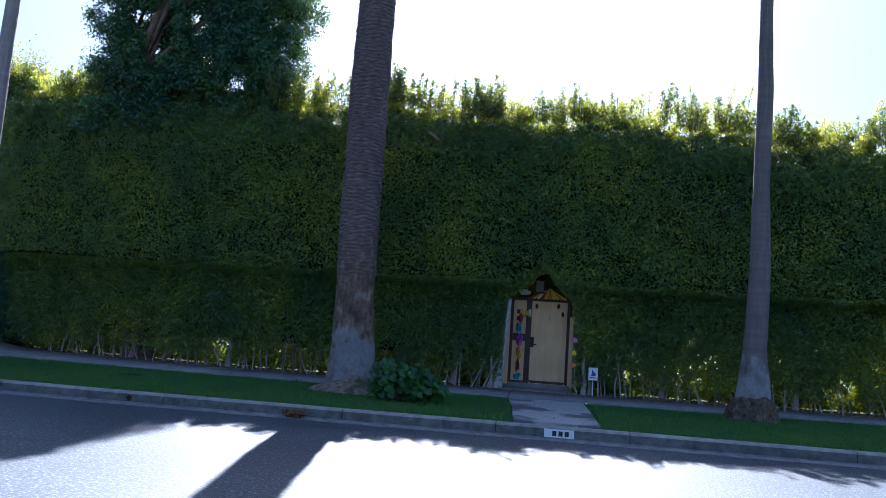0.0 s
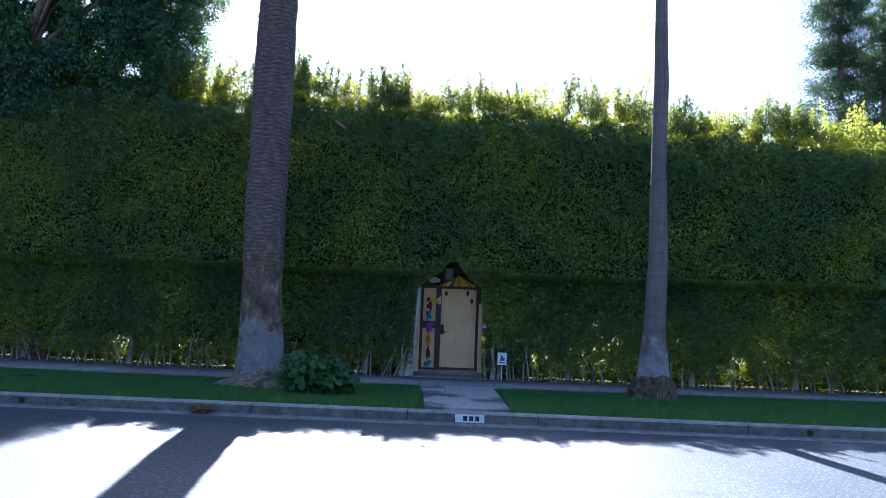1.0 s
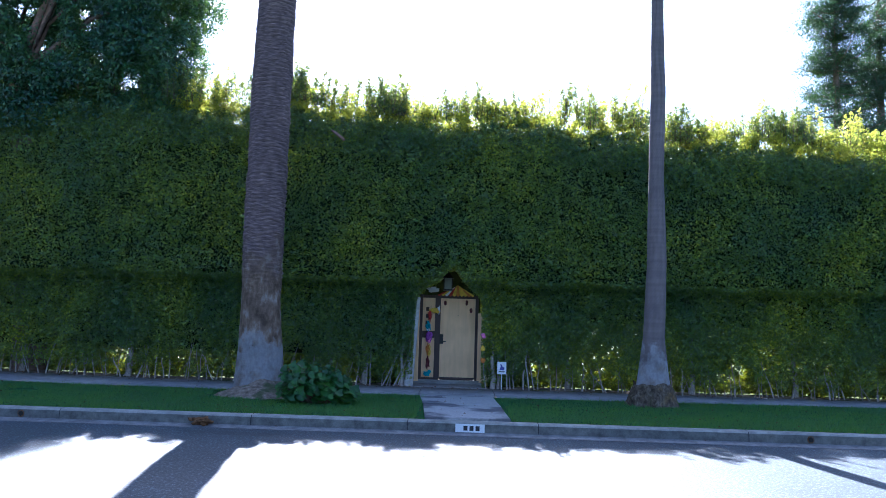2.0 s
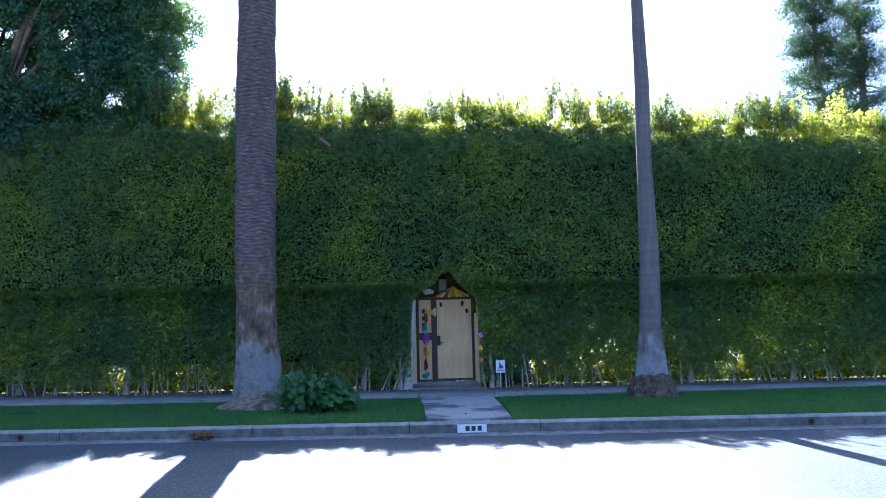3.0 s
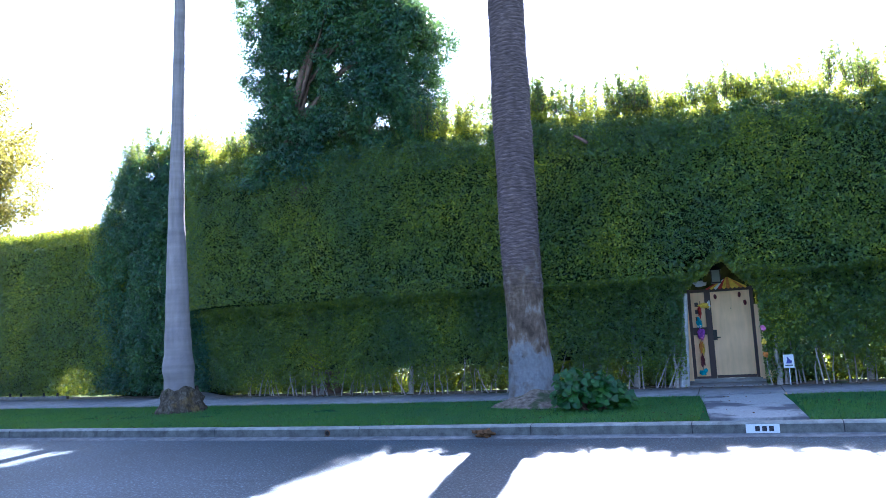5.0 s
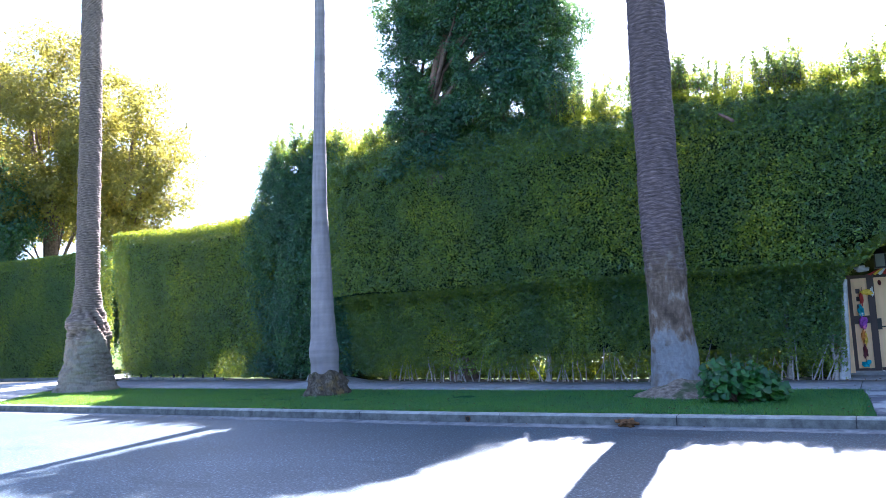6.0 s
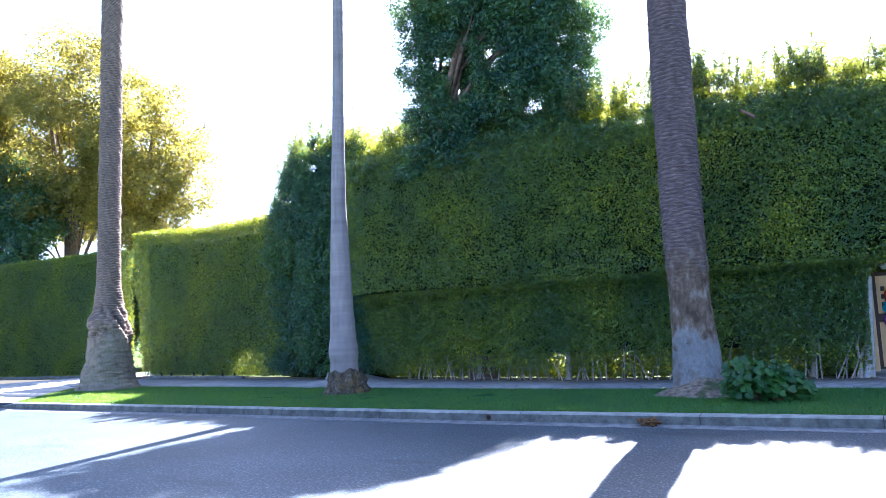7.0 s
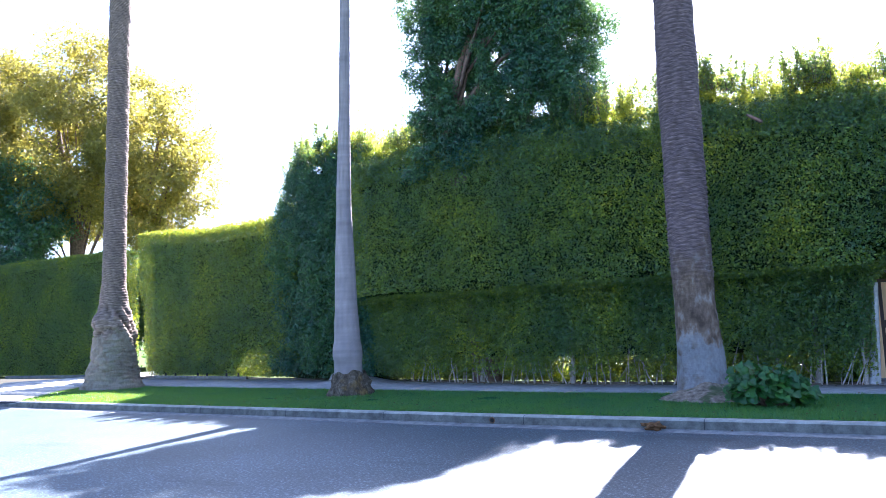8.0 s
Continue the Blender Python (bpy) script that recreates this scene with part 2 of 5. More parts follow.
PINK = plain("pink_cloth", (0.7, 0.2, 0.4), 0.6)
TEAL = plain("teal_cloth", (0.03, 0.3, 0.36), 0.5)
MAROON = plain("maroon_ornament", (0.12, 0.02, 0.025), 0.5)
BLUE = plain("blue_ink", (0.1, 0.1, 0.32), 0.6)
_g = Mat("lantern_glass", 0.3, 0.15)
_g.b.inputs["Transmission Weight"].default_value = 0.6
GLASS = _g.color((0.16, 0.19, 0.1)).m


# ---- helpers for building ----
RNG = np.random.default_rng(7)


def warp(x, y):
    """The street bends gently away on its far side beyond the thin palm."""
    d = np.clip(-5.0 - np.asarray(x, float), 0, 24)
    return y + d * np.interp(y, [6.4, 10.9, 12.6], [0.035, 0.09, 0.165])


def empty(name, at=(0, 0, 0)):
    ob = new(name)
    ob.location = at
    return ob


def part(name, bm, material, parent=None, label="", smooth=False):
    me = bpy.data.meshes.new(name)
    if smooth:
        for f in bm.faces:
            f.smooth = True
    bm.to_mesh(me)
    bm.free()
    me.materials.append(material)
    ob = new(name, me)
    if parent is not None:
        ob.parent = parent
    return tagged(ob, label=label)


def raw(name, verts, faces, material, parent=None, smooth=False):
    """A mesh from numpy arrays; all faces have the same count of corners."""
    verts, faces = np.asarray(verts, np.float32), np.asarray(faces, np.int32)
    me = bpy.data.meshes.new(name)
    n, k = faces.shape
    me.vertices.add(len(verts))
    me.vertices.foreach_set("co", verts.ravel())
    me.loops.add(n * k)
    me.loops.foreach_set("vertex_index", faces.ravel())
    me.polygons.add(n)
    me.polygons.foreach_set("loop_start", np.arange(0, n * k, k, dtype=np.int32))
    me.polygons.foreach_set("loop_total", np.full(n, k, np.int32))
    me.update(calc_edges=True)
    if smooth:
        me.polygons.foreach_set("use_smooth", np.ones(n, bool))
    me.materials.append(material)
    ob = new(name, me)
    if parent is not None:
        ob.parent = parent
    return ob


def vnoise(u, v, seed=0):
    """Smooth value noise in two dimensions, -1 to 1."""
    g = np.random.default_rng(seed).uniform(-1, 1, (128, 128))
    iu, iv = np.floor(u).astype(int), np.floor(v).astype(int)
    fu, fv = u - iu, v - iv
    fu, fv = fu * fu * (3 - 2 * fu), fv * fv * (3 - 2 * fv)
    a, b = g[iu % 128, iv % 128], g[(iu + 1) % 128, iv % 128]
    c, d = g[iu % 128, (iv + 1) % 128], g[(iu + 1) % 128, (iv + 1) % 128]
    return (a * (1 - fu) + b * fu) * (1 - fv) + (c * (1 - fu) + d * fu) * fv


def fbm(u, v, seed=0, octaves=3):
    s, amp, tot = 0, 1.0, 0
    for o in range(octaves):
        s, tot = s + amp * vnoise(u * 2 ** o, v * 2 ** o, seed + o), tot + amp
        amp *= 0.55
    return s / tot


def unit(v):
    return v / np.maximum(np.linalg.norm(v, axis=1, keepdims=True), 1e-9)


def leaves(name, pos, out, length, width, material, parent, spread=0.8, droop=0.3, kind="stuff"):
    """Many small pointed leaves at pos, facing roughly along out."""
    n = len(pos)
    nrm = unit(out + RNG.normal(0, spread, (n, 3)))
    way = RNG.normal(0, 1, (n, 3))
    way[:, 2] -= droop
    way = unit(way - nrm * (way * nrm).sum(1, keepdims=True))
    side = np.cross(nrm, way)
    ln = length * RNG.uniform(0.65, 1.3, (n, 1))
    wd = width * RNG.uniform(0.7, 1.25, (n, 1))
    v = np.stack([pos - way * ln * 0.5, pos + side * wd * 0.5 - way * ln * 0.05 + nrm * wd * 0.12, pos + way * ln * 0.5, pos - side * wd * 0.5 - way * ln * 0.05 + nrm * wd * 0.12], 1).reshape(-1, 3)
    ob = raw(name, v, np.arange(4 * n).reshape(n, 4), material, parent)
    return tagged(ob, kind=kind)


def add_box(bm, x0, x1, y0, y1, z0, z1, bevel=0.0):
    r = bmesh.ops.create_cube(bm, size=1, matrix=Matrix.Translation(((x0 + x1) / 2, (y0 + y1) / 2, (z0 + z1) / 2)) @ Matrix.Diagonal((x1 - x0, y1 - y0, z1 - z0, 1)))
    if bevel:
        ed = list({e for v in r["verts"] for e in v.link_edges})
        bmesh.ops.bevel(bm, geom=ed, offset=bevel, segments=2, affect="EDGES", profile=0.6)
    return bm


def boxed(x0, x1, y0, y1, z0, z1, bevel=0.004):
    return add_box(bmesh.new(), x0, x1, y0, y1, z0, z1, bevel)


def tube(points, radii, segs=8):
    """Verts and quads of a round limb along points."""
    pts = np.asarray(points, float)
    n = len(pts)
    tan = unit(np.gradient(pts, axis=0))
    ref = np.where(np.abs(tan[:, 2:3]) > 0.9, np.array([[1.0, 0, 0]]), np.array([[0, 0, 1.0]]))
    a = unit(np.cross(tan, ref))
    b = np.cross(tan, a)
    th = np.linspace(0, 2 * np.pi, segs, endpoint=False)
    ring = a[:, None] * np.cos(th)[None, :, None] + b[:, None] * np.sin(th)[None, :, None]
    v = pts[:, None] + ring * np.asarray(radii, float)[:, None, None]
    i, j = np.meshgrid(np.arange(n - 1), np.arange(segs), indexing="ij")
    k = (j + 1) % segs
    f = np.stack([i * segs + j, i * segs + k, (i + 1) * segs + k, (i + 1) * segs + j], -1).reshape(-1, 4)
    return v.reshape(-1, 3), f


def tubes(name, limbs, material, parent, segs=7):
    vs, fs, o = [], [], 0
    for pts, radii in limbs:
        v, f = tube(pts, radii, segs)
        vs.append(v)
        fs.append(f + o)
        o += len(v)
    return raw(name, np.concatenate(vs), np.concatenate(fs), material, parent, True)


def strip(name, xs, front, back, z0, z1, material, parent=None, rows=6, rough=0.0, seed=0):
    """A ground sheet between two lines that follow the street."""
    xs = np.asarray(xs, float)
    f, b = front(xs), back(xs)
    t = np.linspace(0, 1, rows)
    y = f[:, None] * (1 - t) + b[:, None] * t
    x = np.repeat(xs[:, None], rows, 1)
    z = z0 + (z1 - z0) * t[None] + rough * fbm(x * 0.9, y * 0.9, seed)
    n = len(xs)
    i, j = np.meshgrid(np.arange(n - 1), np.arange(rows - 1), indexing="ij")
    q = np.stack([i * rows + j, (i + 1) * rows + j, (i + 1) * rows + j + 1, i * rows + j + 1], -1).reshape(-1, 4)
    return raw(name, np.stack([x, y, z], -1).reshape(-1, 3), q, material, parent, True)


# ---- ground, road, kerb ----
def kerb_y(x):
    return warp(x, 6.85)


def walk_front(x):
    x = np.asarray(x, float)
    return warp(x, 10.62) + 0.07 * np.clip(x - 3, 0, 12)


def walk_back(x):
    return warp(x, 12.5)


bm = bmesh.new()
for x0, x1, y0, y1 in ((-1500, 1500, 19, 2500), (-1500, 1500, -1500, -14)):
    bm.faces.new([bm.verts.new((x, y, -0.03)) for x, y in ((x0, y0), (x1, y0), (x1, y1), (x0, y1))])
tagged(part("ground", bm, YARD), "sunlit lawn and open ground beyond the hedge", "ground", kind="structure")
xs_all = np.concatenate([np.linspace(-300, -40, 14), np.arange(-39, 40, 0.5), np.linspace(40, 300, 14)])
tagged(strip("road", xs_all, lambda x: 0 * x - 14.5, lambda x: kerb_y(x) - 0.2, -0.02, 0.0, ASPHALT, rows=4), "worn dark grey asphalt road beside a concrete gutter", "road", kind="structure")
tagged(strip("ground_yard", xs_all, lambda x: walk_back(x) - 0.1, lambda x: 0 * x + 26, 0.17, 0.1, YARD, rows=14, rough=0.03), "sunlit yard lawn behind the tall hedge", "lawn", kind="structure")
hedge_bed = strip("soil_bed", np.arange(-26, 40, 0.4), lambda x: walk_back(x) - 0.02, lambda x: warp(x, 13.1), 0.19, 0.22, SOIL, rows=6, rough=0.03, seed=4)
tagged(hedge_bed, "narrow dry soil bed along the pavement under the hedge", "soil", kind="structure")
# kerb, in cast lengths with open joints
kerb = empty("kerb", (0, 6.9, 0))
tagged(kerb, "weathered grey concrete kerb with a paler worn edge", "kerb", kind="structure")
joints = [-19.6, -17.2, -14.6, -12.2, -9.6, -7.1, -4.2, -1.3, 1.05, 3.0, 6.1, 9.2, 12.3, 15.4, 18.5, 21.6, 30, 39]


def kerb_length(a, b, drop=0.0):
    n = max(2, int((b - a) / 0.4))
    xs = np.linspace(a + 0.006, b - 0.006, n)
    prof = [(-0.03, -0.12), (-0.012, 0.0), (0.0, 0.13), (0.012, 0.158), (0.035, 0.17), (0.17, 0.175), (0.17, -0.12)]
    v = np.array([[x, kerb_y(x) + p, (z - drop * (1 - i / (n - 1)) * max(z, 0) / 0.17) + 0.003 * math.sin(7 * x + 30 * z)] for i, x in enumerate(xs) for p, z in prof])
    k = len(prof)
    f = [[i * k + j, (i + 1) * k + j, (i + 1) * k + j + 1, i * k + j + 1] for i in range(n - 1) for j in range(k - 1)]
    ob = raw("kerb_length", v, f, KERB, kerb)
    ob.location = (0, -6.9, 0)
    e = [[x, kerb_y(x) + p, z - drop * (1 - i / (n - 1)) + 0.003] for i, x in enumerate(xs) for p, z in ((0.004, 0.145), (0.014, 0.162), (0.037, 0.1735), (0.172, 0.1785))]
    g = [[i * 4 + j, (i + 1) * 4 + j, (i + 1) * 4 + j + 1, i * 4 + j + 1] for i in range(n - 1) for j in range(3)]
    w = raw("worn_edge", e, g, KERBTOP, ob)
    return ob


kerb_length(-21.2, -19.6, 0.14)
for a, b in zip(joints, joints[1:]):
    kerb_length(a, b)
# dark backing added behind the kerb so no sunlit line shows through joints
kb = raw("kerb_bed", [p for x in np.arange(-21, 40, 0.5) for p in ((x, float(kerb_y(x)) + 0.016, -0.1), (x, float(kerb_y(x)) + 0.016, 0.15), (x, float(kerb_y(x)) + 0.16, 0.16))], [[i * 3 + j, i * 3 + 3 + j, i * 3 + 4 + j, i * 3 + 1 + j] for i in range(121) for j in (0, 1)], GREYMARK, kerb)
kb.location = (0, -6.9, 0)
gut = strip("gutter", np.arange(-40, 40, 0.5), lambda x: kerb_y(x) - 0.24, lambda x: kerb_y(x) - 0.008, 0.004, 0.03, GUTTER, rows=3)
tagged(gut, "pale concrete gutter strip along the kerb", "gutter", kind="structure")

# pavement slabs
pave = empty("pavement", (0, 11.5, 0.2))
tagged(pave, "grey concrete pavement slabs with narrow joints", "pavement", kind="structure")
slab_x = [-24.6, -22.4, -20.2, -18.0, -15.8, -13.6, -11.4, -9.3, -7.2, -5.0, -2.9, -0.9, 1.0, 2.55, 4.4, 6.2, 8, 9.8, 11.6, 13.4, 15.2, 17, 20, 25, 32]
for a, b in zip(slab_x, slab_x[1:]):
    n = 7
    xs = np.linspace(a + 0.008, b - 0.008, n)
    v, q = [], []
    for i, x in enumerate(xs):
        hump = 0.16 * math.exp(-((x + 12.6) / 0.9) ** 2)
        f0, b0 = float(walk_front(x)) + 0.02, float(walk_back(x))
        v += [(x, f0, 0.05), (x, f0, 0.197 + hump * 0.3), (x, f0 * 0.4 + b0 * 0.6, 0.203 + hump * 0.7), (x, b0, 0.208 + hump), (x, b0, 0.05)]
    for i in range(n - 1):
        q += [[i * 5 + j, (i + 1) * 5 + j, (i + 1) * 5 + j + 1, i * 5 + j + 1] for j in range(4)]
    raw("slab", v, q, WALKWAY, pave).location = (0, -11.5, -0.2)
# low edging behind the pavement near the driveway
for a, b in ((-24.4, -18.4), (-36, -29.2)):
    xs = np.linspace(a, b, 12)
    v = [(x, float(walk_back(x)) + dy, z) for x in xs for dy, z in ((0.0, 0.15), (0.0, 0.3), (0.1, 0.3), (0.1, 0.15))]
    q = [[i * 4 + j, (i + 1) * 4 + j, (i + 1) * 4 + j + 1, i * 4 + j + 1] for i in range(11) for j in range(3)]
    tagged(raw("edging", v, q, KERB), "low concrete edging behind the pavement", "edging", kind="structure")

# path from the kerb to the gate
path = empty("path", (1.85, 9, 0.19))
tagged(path, "concrete path with dark damp stains leading to the gate", "path", kind="structure")


def quad_slab(name, pts, z0, z1, material, parent=None, off=(0, 0, 0)):
    b = bmesh.new()
    lo, hi = [b.verts.new((x, y, z0)) for x, y in pts], [b.verts.new((x, y, z1)) for x, y in pts]
    b.faces.new(hi)
    b.faces.new(lo[::-1])
    for i in range(len(pts)):
        j = (i + 1) % len(pts)
        b.faces.new((lo[i], lo[j], hi[j], hi[i]))
    bmesh.ops.bevel(b, geom=[e for e in b.edges if all(v in hi for v in e.verts)], offset=0.008, segments=2, affect="EDGES")
    ob = part(name, b, material, parent)
    ob.location = off
    return ob


OFF = (-1.85, -9, -0.19)
quad_slab("slab", [(1.3, 7.03), (2.6, 7.03), (2.55, 9.0), (1.18, 9.0)], 0.02, 0.214, PATHMAT, path, OFF)
quad_slab("slab", [(1.18, 9.015), (2.55, 9.015), (2.48, 10.62), (1.04, 10.62)], 0.02, 0.217, PATHMAT, path, OFF)
quad_slab("slab", [(0.75, 12.52), (2.4, 12.52), (2.35, 14.9), (0.7, 14.9)], 0.02, 0.219, WALKWAY, path, OFF)

# driveway
drv = empty("driveway", (-27, 10, 0.1))
tagged(drv, "broad pale concrete driveway apron in full sun", "driveway", kind="structure")
DOFF = (27, -10, -0.1)
quad_slab("slab", [(-31.5, 7.75), (-21.3, 7.45), (-22.4, 10.0), (-31.2, 10.5)], -0.1, 0.06, DRIVE, drv, DOFF)
quad_slab("slab", [(-31.2, 10.52), (-22.4, 10.02), (-24.7, 13.0), (-31, 13.4)], -0.1, 0.16, DRIVE, drv, DOFF)
quad_slab("slab", [(-31, 13.42), (-24.7, 13.02), (-25.8, 16.4), (-30, 16.8)], -0.1, 0.205, DRIVE, drv, DOFF)
quad_slab("slab", [(-29.3, 16.82), (-25.4, 16.42), (-25.6, 24.0), (-29.5, 24.0)], -0.1, 0.225, DRIVE, drv, DOFF)

# grass verge: turf sheet and blades
verge = empty("verge", (0, 9, 0.18))
tagged(verge, "mown green grass verge between kerb and pavement", "grass", kind="stuff")
spans = [(-22.5, 1.36), (2.4, 40)]


def verge_back(x):
    return np.minimum(walk_front(x) + 0.01, kerb_y(x) + 0.3 + np.clip(np.asarray(x) + 21.3, 0.0, 9) * 3 + 3 * (np.asarray(x) > -21.3) + np.clip(-(np.asarray(x) + 21.3), 0, 9) * 0.2)


def verge_front(x):
    x = np.asarray(x, float)
    return kerb_y(x) + 0.175 + np.clip(-(x + 19.9), 0, 9) * 1.25


for a, b in spans:
    t = strip("turf", np.arange(a, b + 0.01, 0.2), verge_front, lambda x: np.maximum(walk_front(x) + 0.01, verge_front(x) + 0.02), 0.175, 0.195, TURF, verge, 20, 0.015)
    t.location = (0, -9, -0.18)


def dirt(x, y):
    """Bare ground round the foot of the thick palm."""
    return ((x + 1.75) / 1.15) ** 2 + ((y - 9.9) / 1.1) ** 2


n = 190000
gx = np.concatenate([RNG.uniform(-22.3, 1.15, int(n * 0.72)), RNG.uniform(2.63, 13, int(n * 0.28))])
f0, b0 = verge_front(gx), walk_front(gx)
gy = f0 + RNG.uniform(0.0, 1.0, len(gx)) * (b0 - f0)
keep = (b0 > f0 + 0.05) & (dirt(gx, gy) + 0.5 * fbm(gx * 3, gy * 3, 21) > 0.9) & (fbm(gx * 0.8, gy * 0.8, 33) < 0.62)
gx, gy = gx[keep], gy[keep]
n = len(gx)
gz = np.full(n, 0.178)
h = RNG.uniform(0.03, 0.075, n)
an = RNG.uniform(0, 2 * np.pi, n)
lean = RNG.normal(0, 0.025, (n, 2))
w = 0.006
v = np.stack([np.stack([gx - w * np.cos(an), gy - w * np.sin(an), gz], 1), np.stack([gx + w * np.cos(an), gy + w * np.sin(an), gz], 1), np.stack([gx + lean[:, 0], gy + lean[:, 1], gz + h], 1)], 1).reshape(-1, 3)
blades = raw("grass_blades", v, np.arange(3 * n).reshape(n, 3), BLADE, verge)
blades.location = (0, -9, -0.18)
tagged(blades, kind="stuff")

# fallen leaves on verge, pavement and gutter
n = 900
lx = RNG.uniform(-12, 9, n)
ly = np.where(RNG.random(n) < 0.45, warp(lx, 12.3) + RNG.normal(0, 0.2, n), RNG.uniform(6.7, 11.2, n))
lit = leaves("fallen_leaves", np.stack([lx, ly, np.where(ly < 6.85, 0.035, 0.225)], 1), np.tile([[0, 0, 1.0]], (n, 1)), 0.05, 0.028, RUST, None, 0.25, 0)
tagged(lit, "scattered dry brown fallen leaves", "leaves", kind="stuff")


# ---- the tall hedge ----
def hedge_top(x):
    x = np.asarray(x, float)
    return np.interp(x, [-16.5, -15.2, -13, -10.5, -4, 0, 3.5, 7.5, 12, 40], [6.6, 6.95, 7.4, 7.4, 6.87, 6.72, 6.6, 6.26, 6.1, 6.05]) + 0.16 * vnoise(x * 0.9, x * 0 + 3.3, 5) + 0.07 * vnoise(x * 2.1, x * 0 + 8.1, 6)


def hedge_front(x, z):
    """Depth of the clipped face: the upper part stands proud of the lower."""
    led = 2.56 + 0.05 * vnoise(x * 1.3, x * 0, 11) + 0.12 * np.clip((-x - 5) / 6, 0, 1)
    y = np.where(z > led, 12.22 + 0.06 * np.clip(z - 5.0, 0, 3) ** 2, 12.63)
    y = y + 0.14 * fbm(x * 0.7, z * 0.8, 12) + 0.09 * fbm(x * 2.6, z * 2.6, 15)
    y = y + 1.1 * np.clip((-x - 12.0) / 2.2, 0, 1.5) ** 2
    return warp(x, y)


def opening(x):
    """Height of the gap in the hedge before the gate."""
    return np.interp(x, [0.74, 0.8, 0.95, 1.3, 1.5, 1.66, 1.82, 2.05, 2.3, 2.34], [0, 2.15, 2.38, 2.58, 2.8, 2.86, 2.64, 2.4, 2.2, 0])


X0, X1 = -14.2, 15.0
hedge = empty("hedge", (0, 13.2, 0.2))
tagged(hedge, "tall clipped dark green hedge with an overhanging upper tier", "hedge")
HOFF = (0, -13.2, -0.2)


def hedge_leaves(name, x, y, z, out, length=0.062, width=0.032, spread=0.8, material=None):
    ob = leaves(name, np.stack([x, y, z], 1), out, length, width, material or HEDGE, hedge, spread)
    ob.location = HOFF
    return ob


def out_front(n):
    return np.tile([[0, -1.0, 0.45]], (n, 1))


# upper face
n = 500000
x = RNG.uniform(X0, X1, n)
z = RNG.uniform(2.45, 7.4, n)
dens = 0.6 + 0.45 * fbm(x * 1.9, z * 1.9, 40) + 0.35 * fbm(x * 7, z * 7, 44)
k = (z < hedge_top(x) - 0.8 + 0.12 * RNG.normal(0, 1, n) + 0.12 * vnoise(x * 4.3, x * 0, 19)) & (z > opening(x) + 0.03 * RNG.normal(0, 1, n)) & (RNG.random(n) < dens)
x, z = x[k], z[k]
y = hedge_front(x, z) + RNG.exponential(0.12, len(x)) - 0.06
low = z < 2.56
y = np.where(low & (RNG.random(len(x)) < 0.6), y - 0.36 * RNG.random(len(x)), y)
hedge_leaves("upper_foliage", x, y, z, out_front(len(x)), 0.066, 0.034, 1.0)

# underside of the overhang
n = 16000
x = RNG.uniform(X0 + 2, X1, n)
y = warp(x, RNG.uniform(12.22, 12.7, n))
z = 2.57 + 0.05 * vnoise(x * 1.3, x * 0, 11) + RNG.normal(0, 0.03, n)
k = z > opening(x)
hedge_leaves("ledge_foliage", x[k], y[k], z[k], np.tile([[0, -0.4, -1.0]], (int(k.sum()), 1)))

# lower face: thins out towards the ground
n = 400000
x = RNG.uniform(X0, X1, n)
z = RNG.uniform(0.35, 2.62, n)
thin = np.interp(z, [0.3, 0.45, 0.7, 1.1, 2.6], [0.03, 0.25, 0.7, 1.0, 1.0])
holes = fbm(x * 1.6, z * 1.6, 52) * 0.55 + 0.5 * fbm(x * 5, z * 5, 57)
gap = np.clip(0.7 + holes * np.interp(z, [0.4, 0.8, 1.2, 2.4], [1.7, 1.5, 0.75, 0.4]), 0, 1)
k = (z > opening(x) + 0.03 * RNG.normal(0, 1, n)) & (RNG.random(n) < thin * gap)
x, z = x[k], z[k]
y = hedge_front(x, np.minimum(z, 2.4)) + RNG.exponential(0.22, len(x)) - 0.06
k = (y < warp(x, 14.2)) & ~((((x + 6.15) / 0.32) ** 2 + ((z - 0.72) / 0.18) ** 2 < 1) & (RNG.random(len(x)) < 0.6))
hedge_leaves("lower_foliage", x[k], y[k], z[k], out_front(int(k.sum())), 0.068, 0.034, 1.05)

# loose fringe of unclipped growth under the crest, its shade put into the leaf colour
def clumps(cx, cy, cz, per, radius, flat=0.8):
    """Leaf places in round tufts, and the way each leaf faces."""
    m = len(cx)
    i = np.repeat(np.arange(m), per)
    off = unit(RNG.normal(0, 1, (len(i), 3))) * RNG.random((len(i), 1)) ** 0.45 * np.asarray(radius)[i, None] * np.array([1, 1, flat])
    pos = np.stack([cx, cy, cz], 1)[i] + off
    return pos, unit(unit(off) + np.array([0, -0.45, 0.45]))


def end_bend(x):
    return 1.1 * np.clip((-x - 12.0) / 2.2, 0, 1.5) ** 2


m = 1700
cx = RNG.uniform(X0, X1, m)
drop = RNG.uniform(0.42, 1.3, m)
cz = hedge_top(cx) - drop
cy = warp(cx, 12.3 + 0.2 * fbm(cx * 1.6, cz * 1.6, 63) + RNG.uniform(0, 0.35, m) + 0.3 * (drop < 0.7) + end_bend(cx))
pos, out = clumps(cx, cy, cz, 62, RNG.uniform(0.12, 0.27, m))
hedge_leaves("fringe_foliage", pos[:, 0], pos[:, 1], pos[:, 2], out, 0.082, 0.036, 0.75, FRINGE)

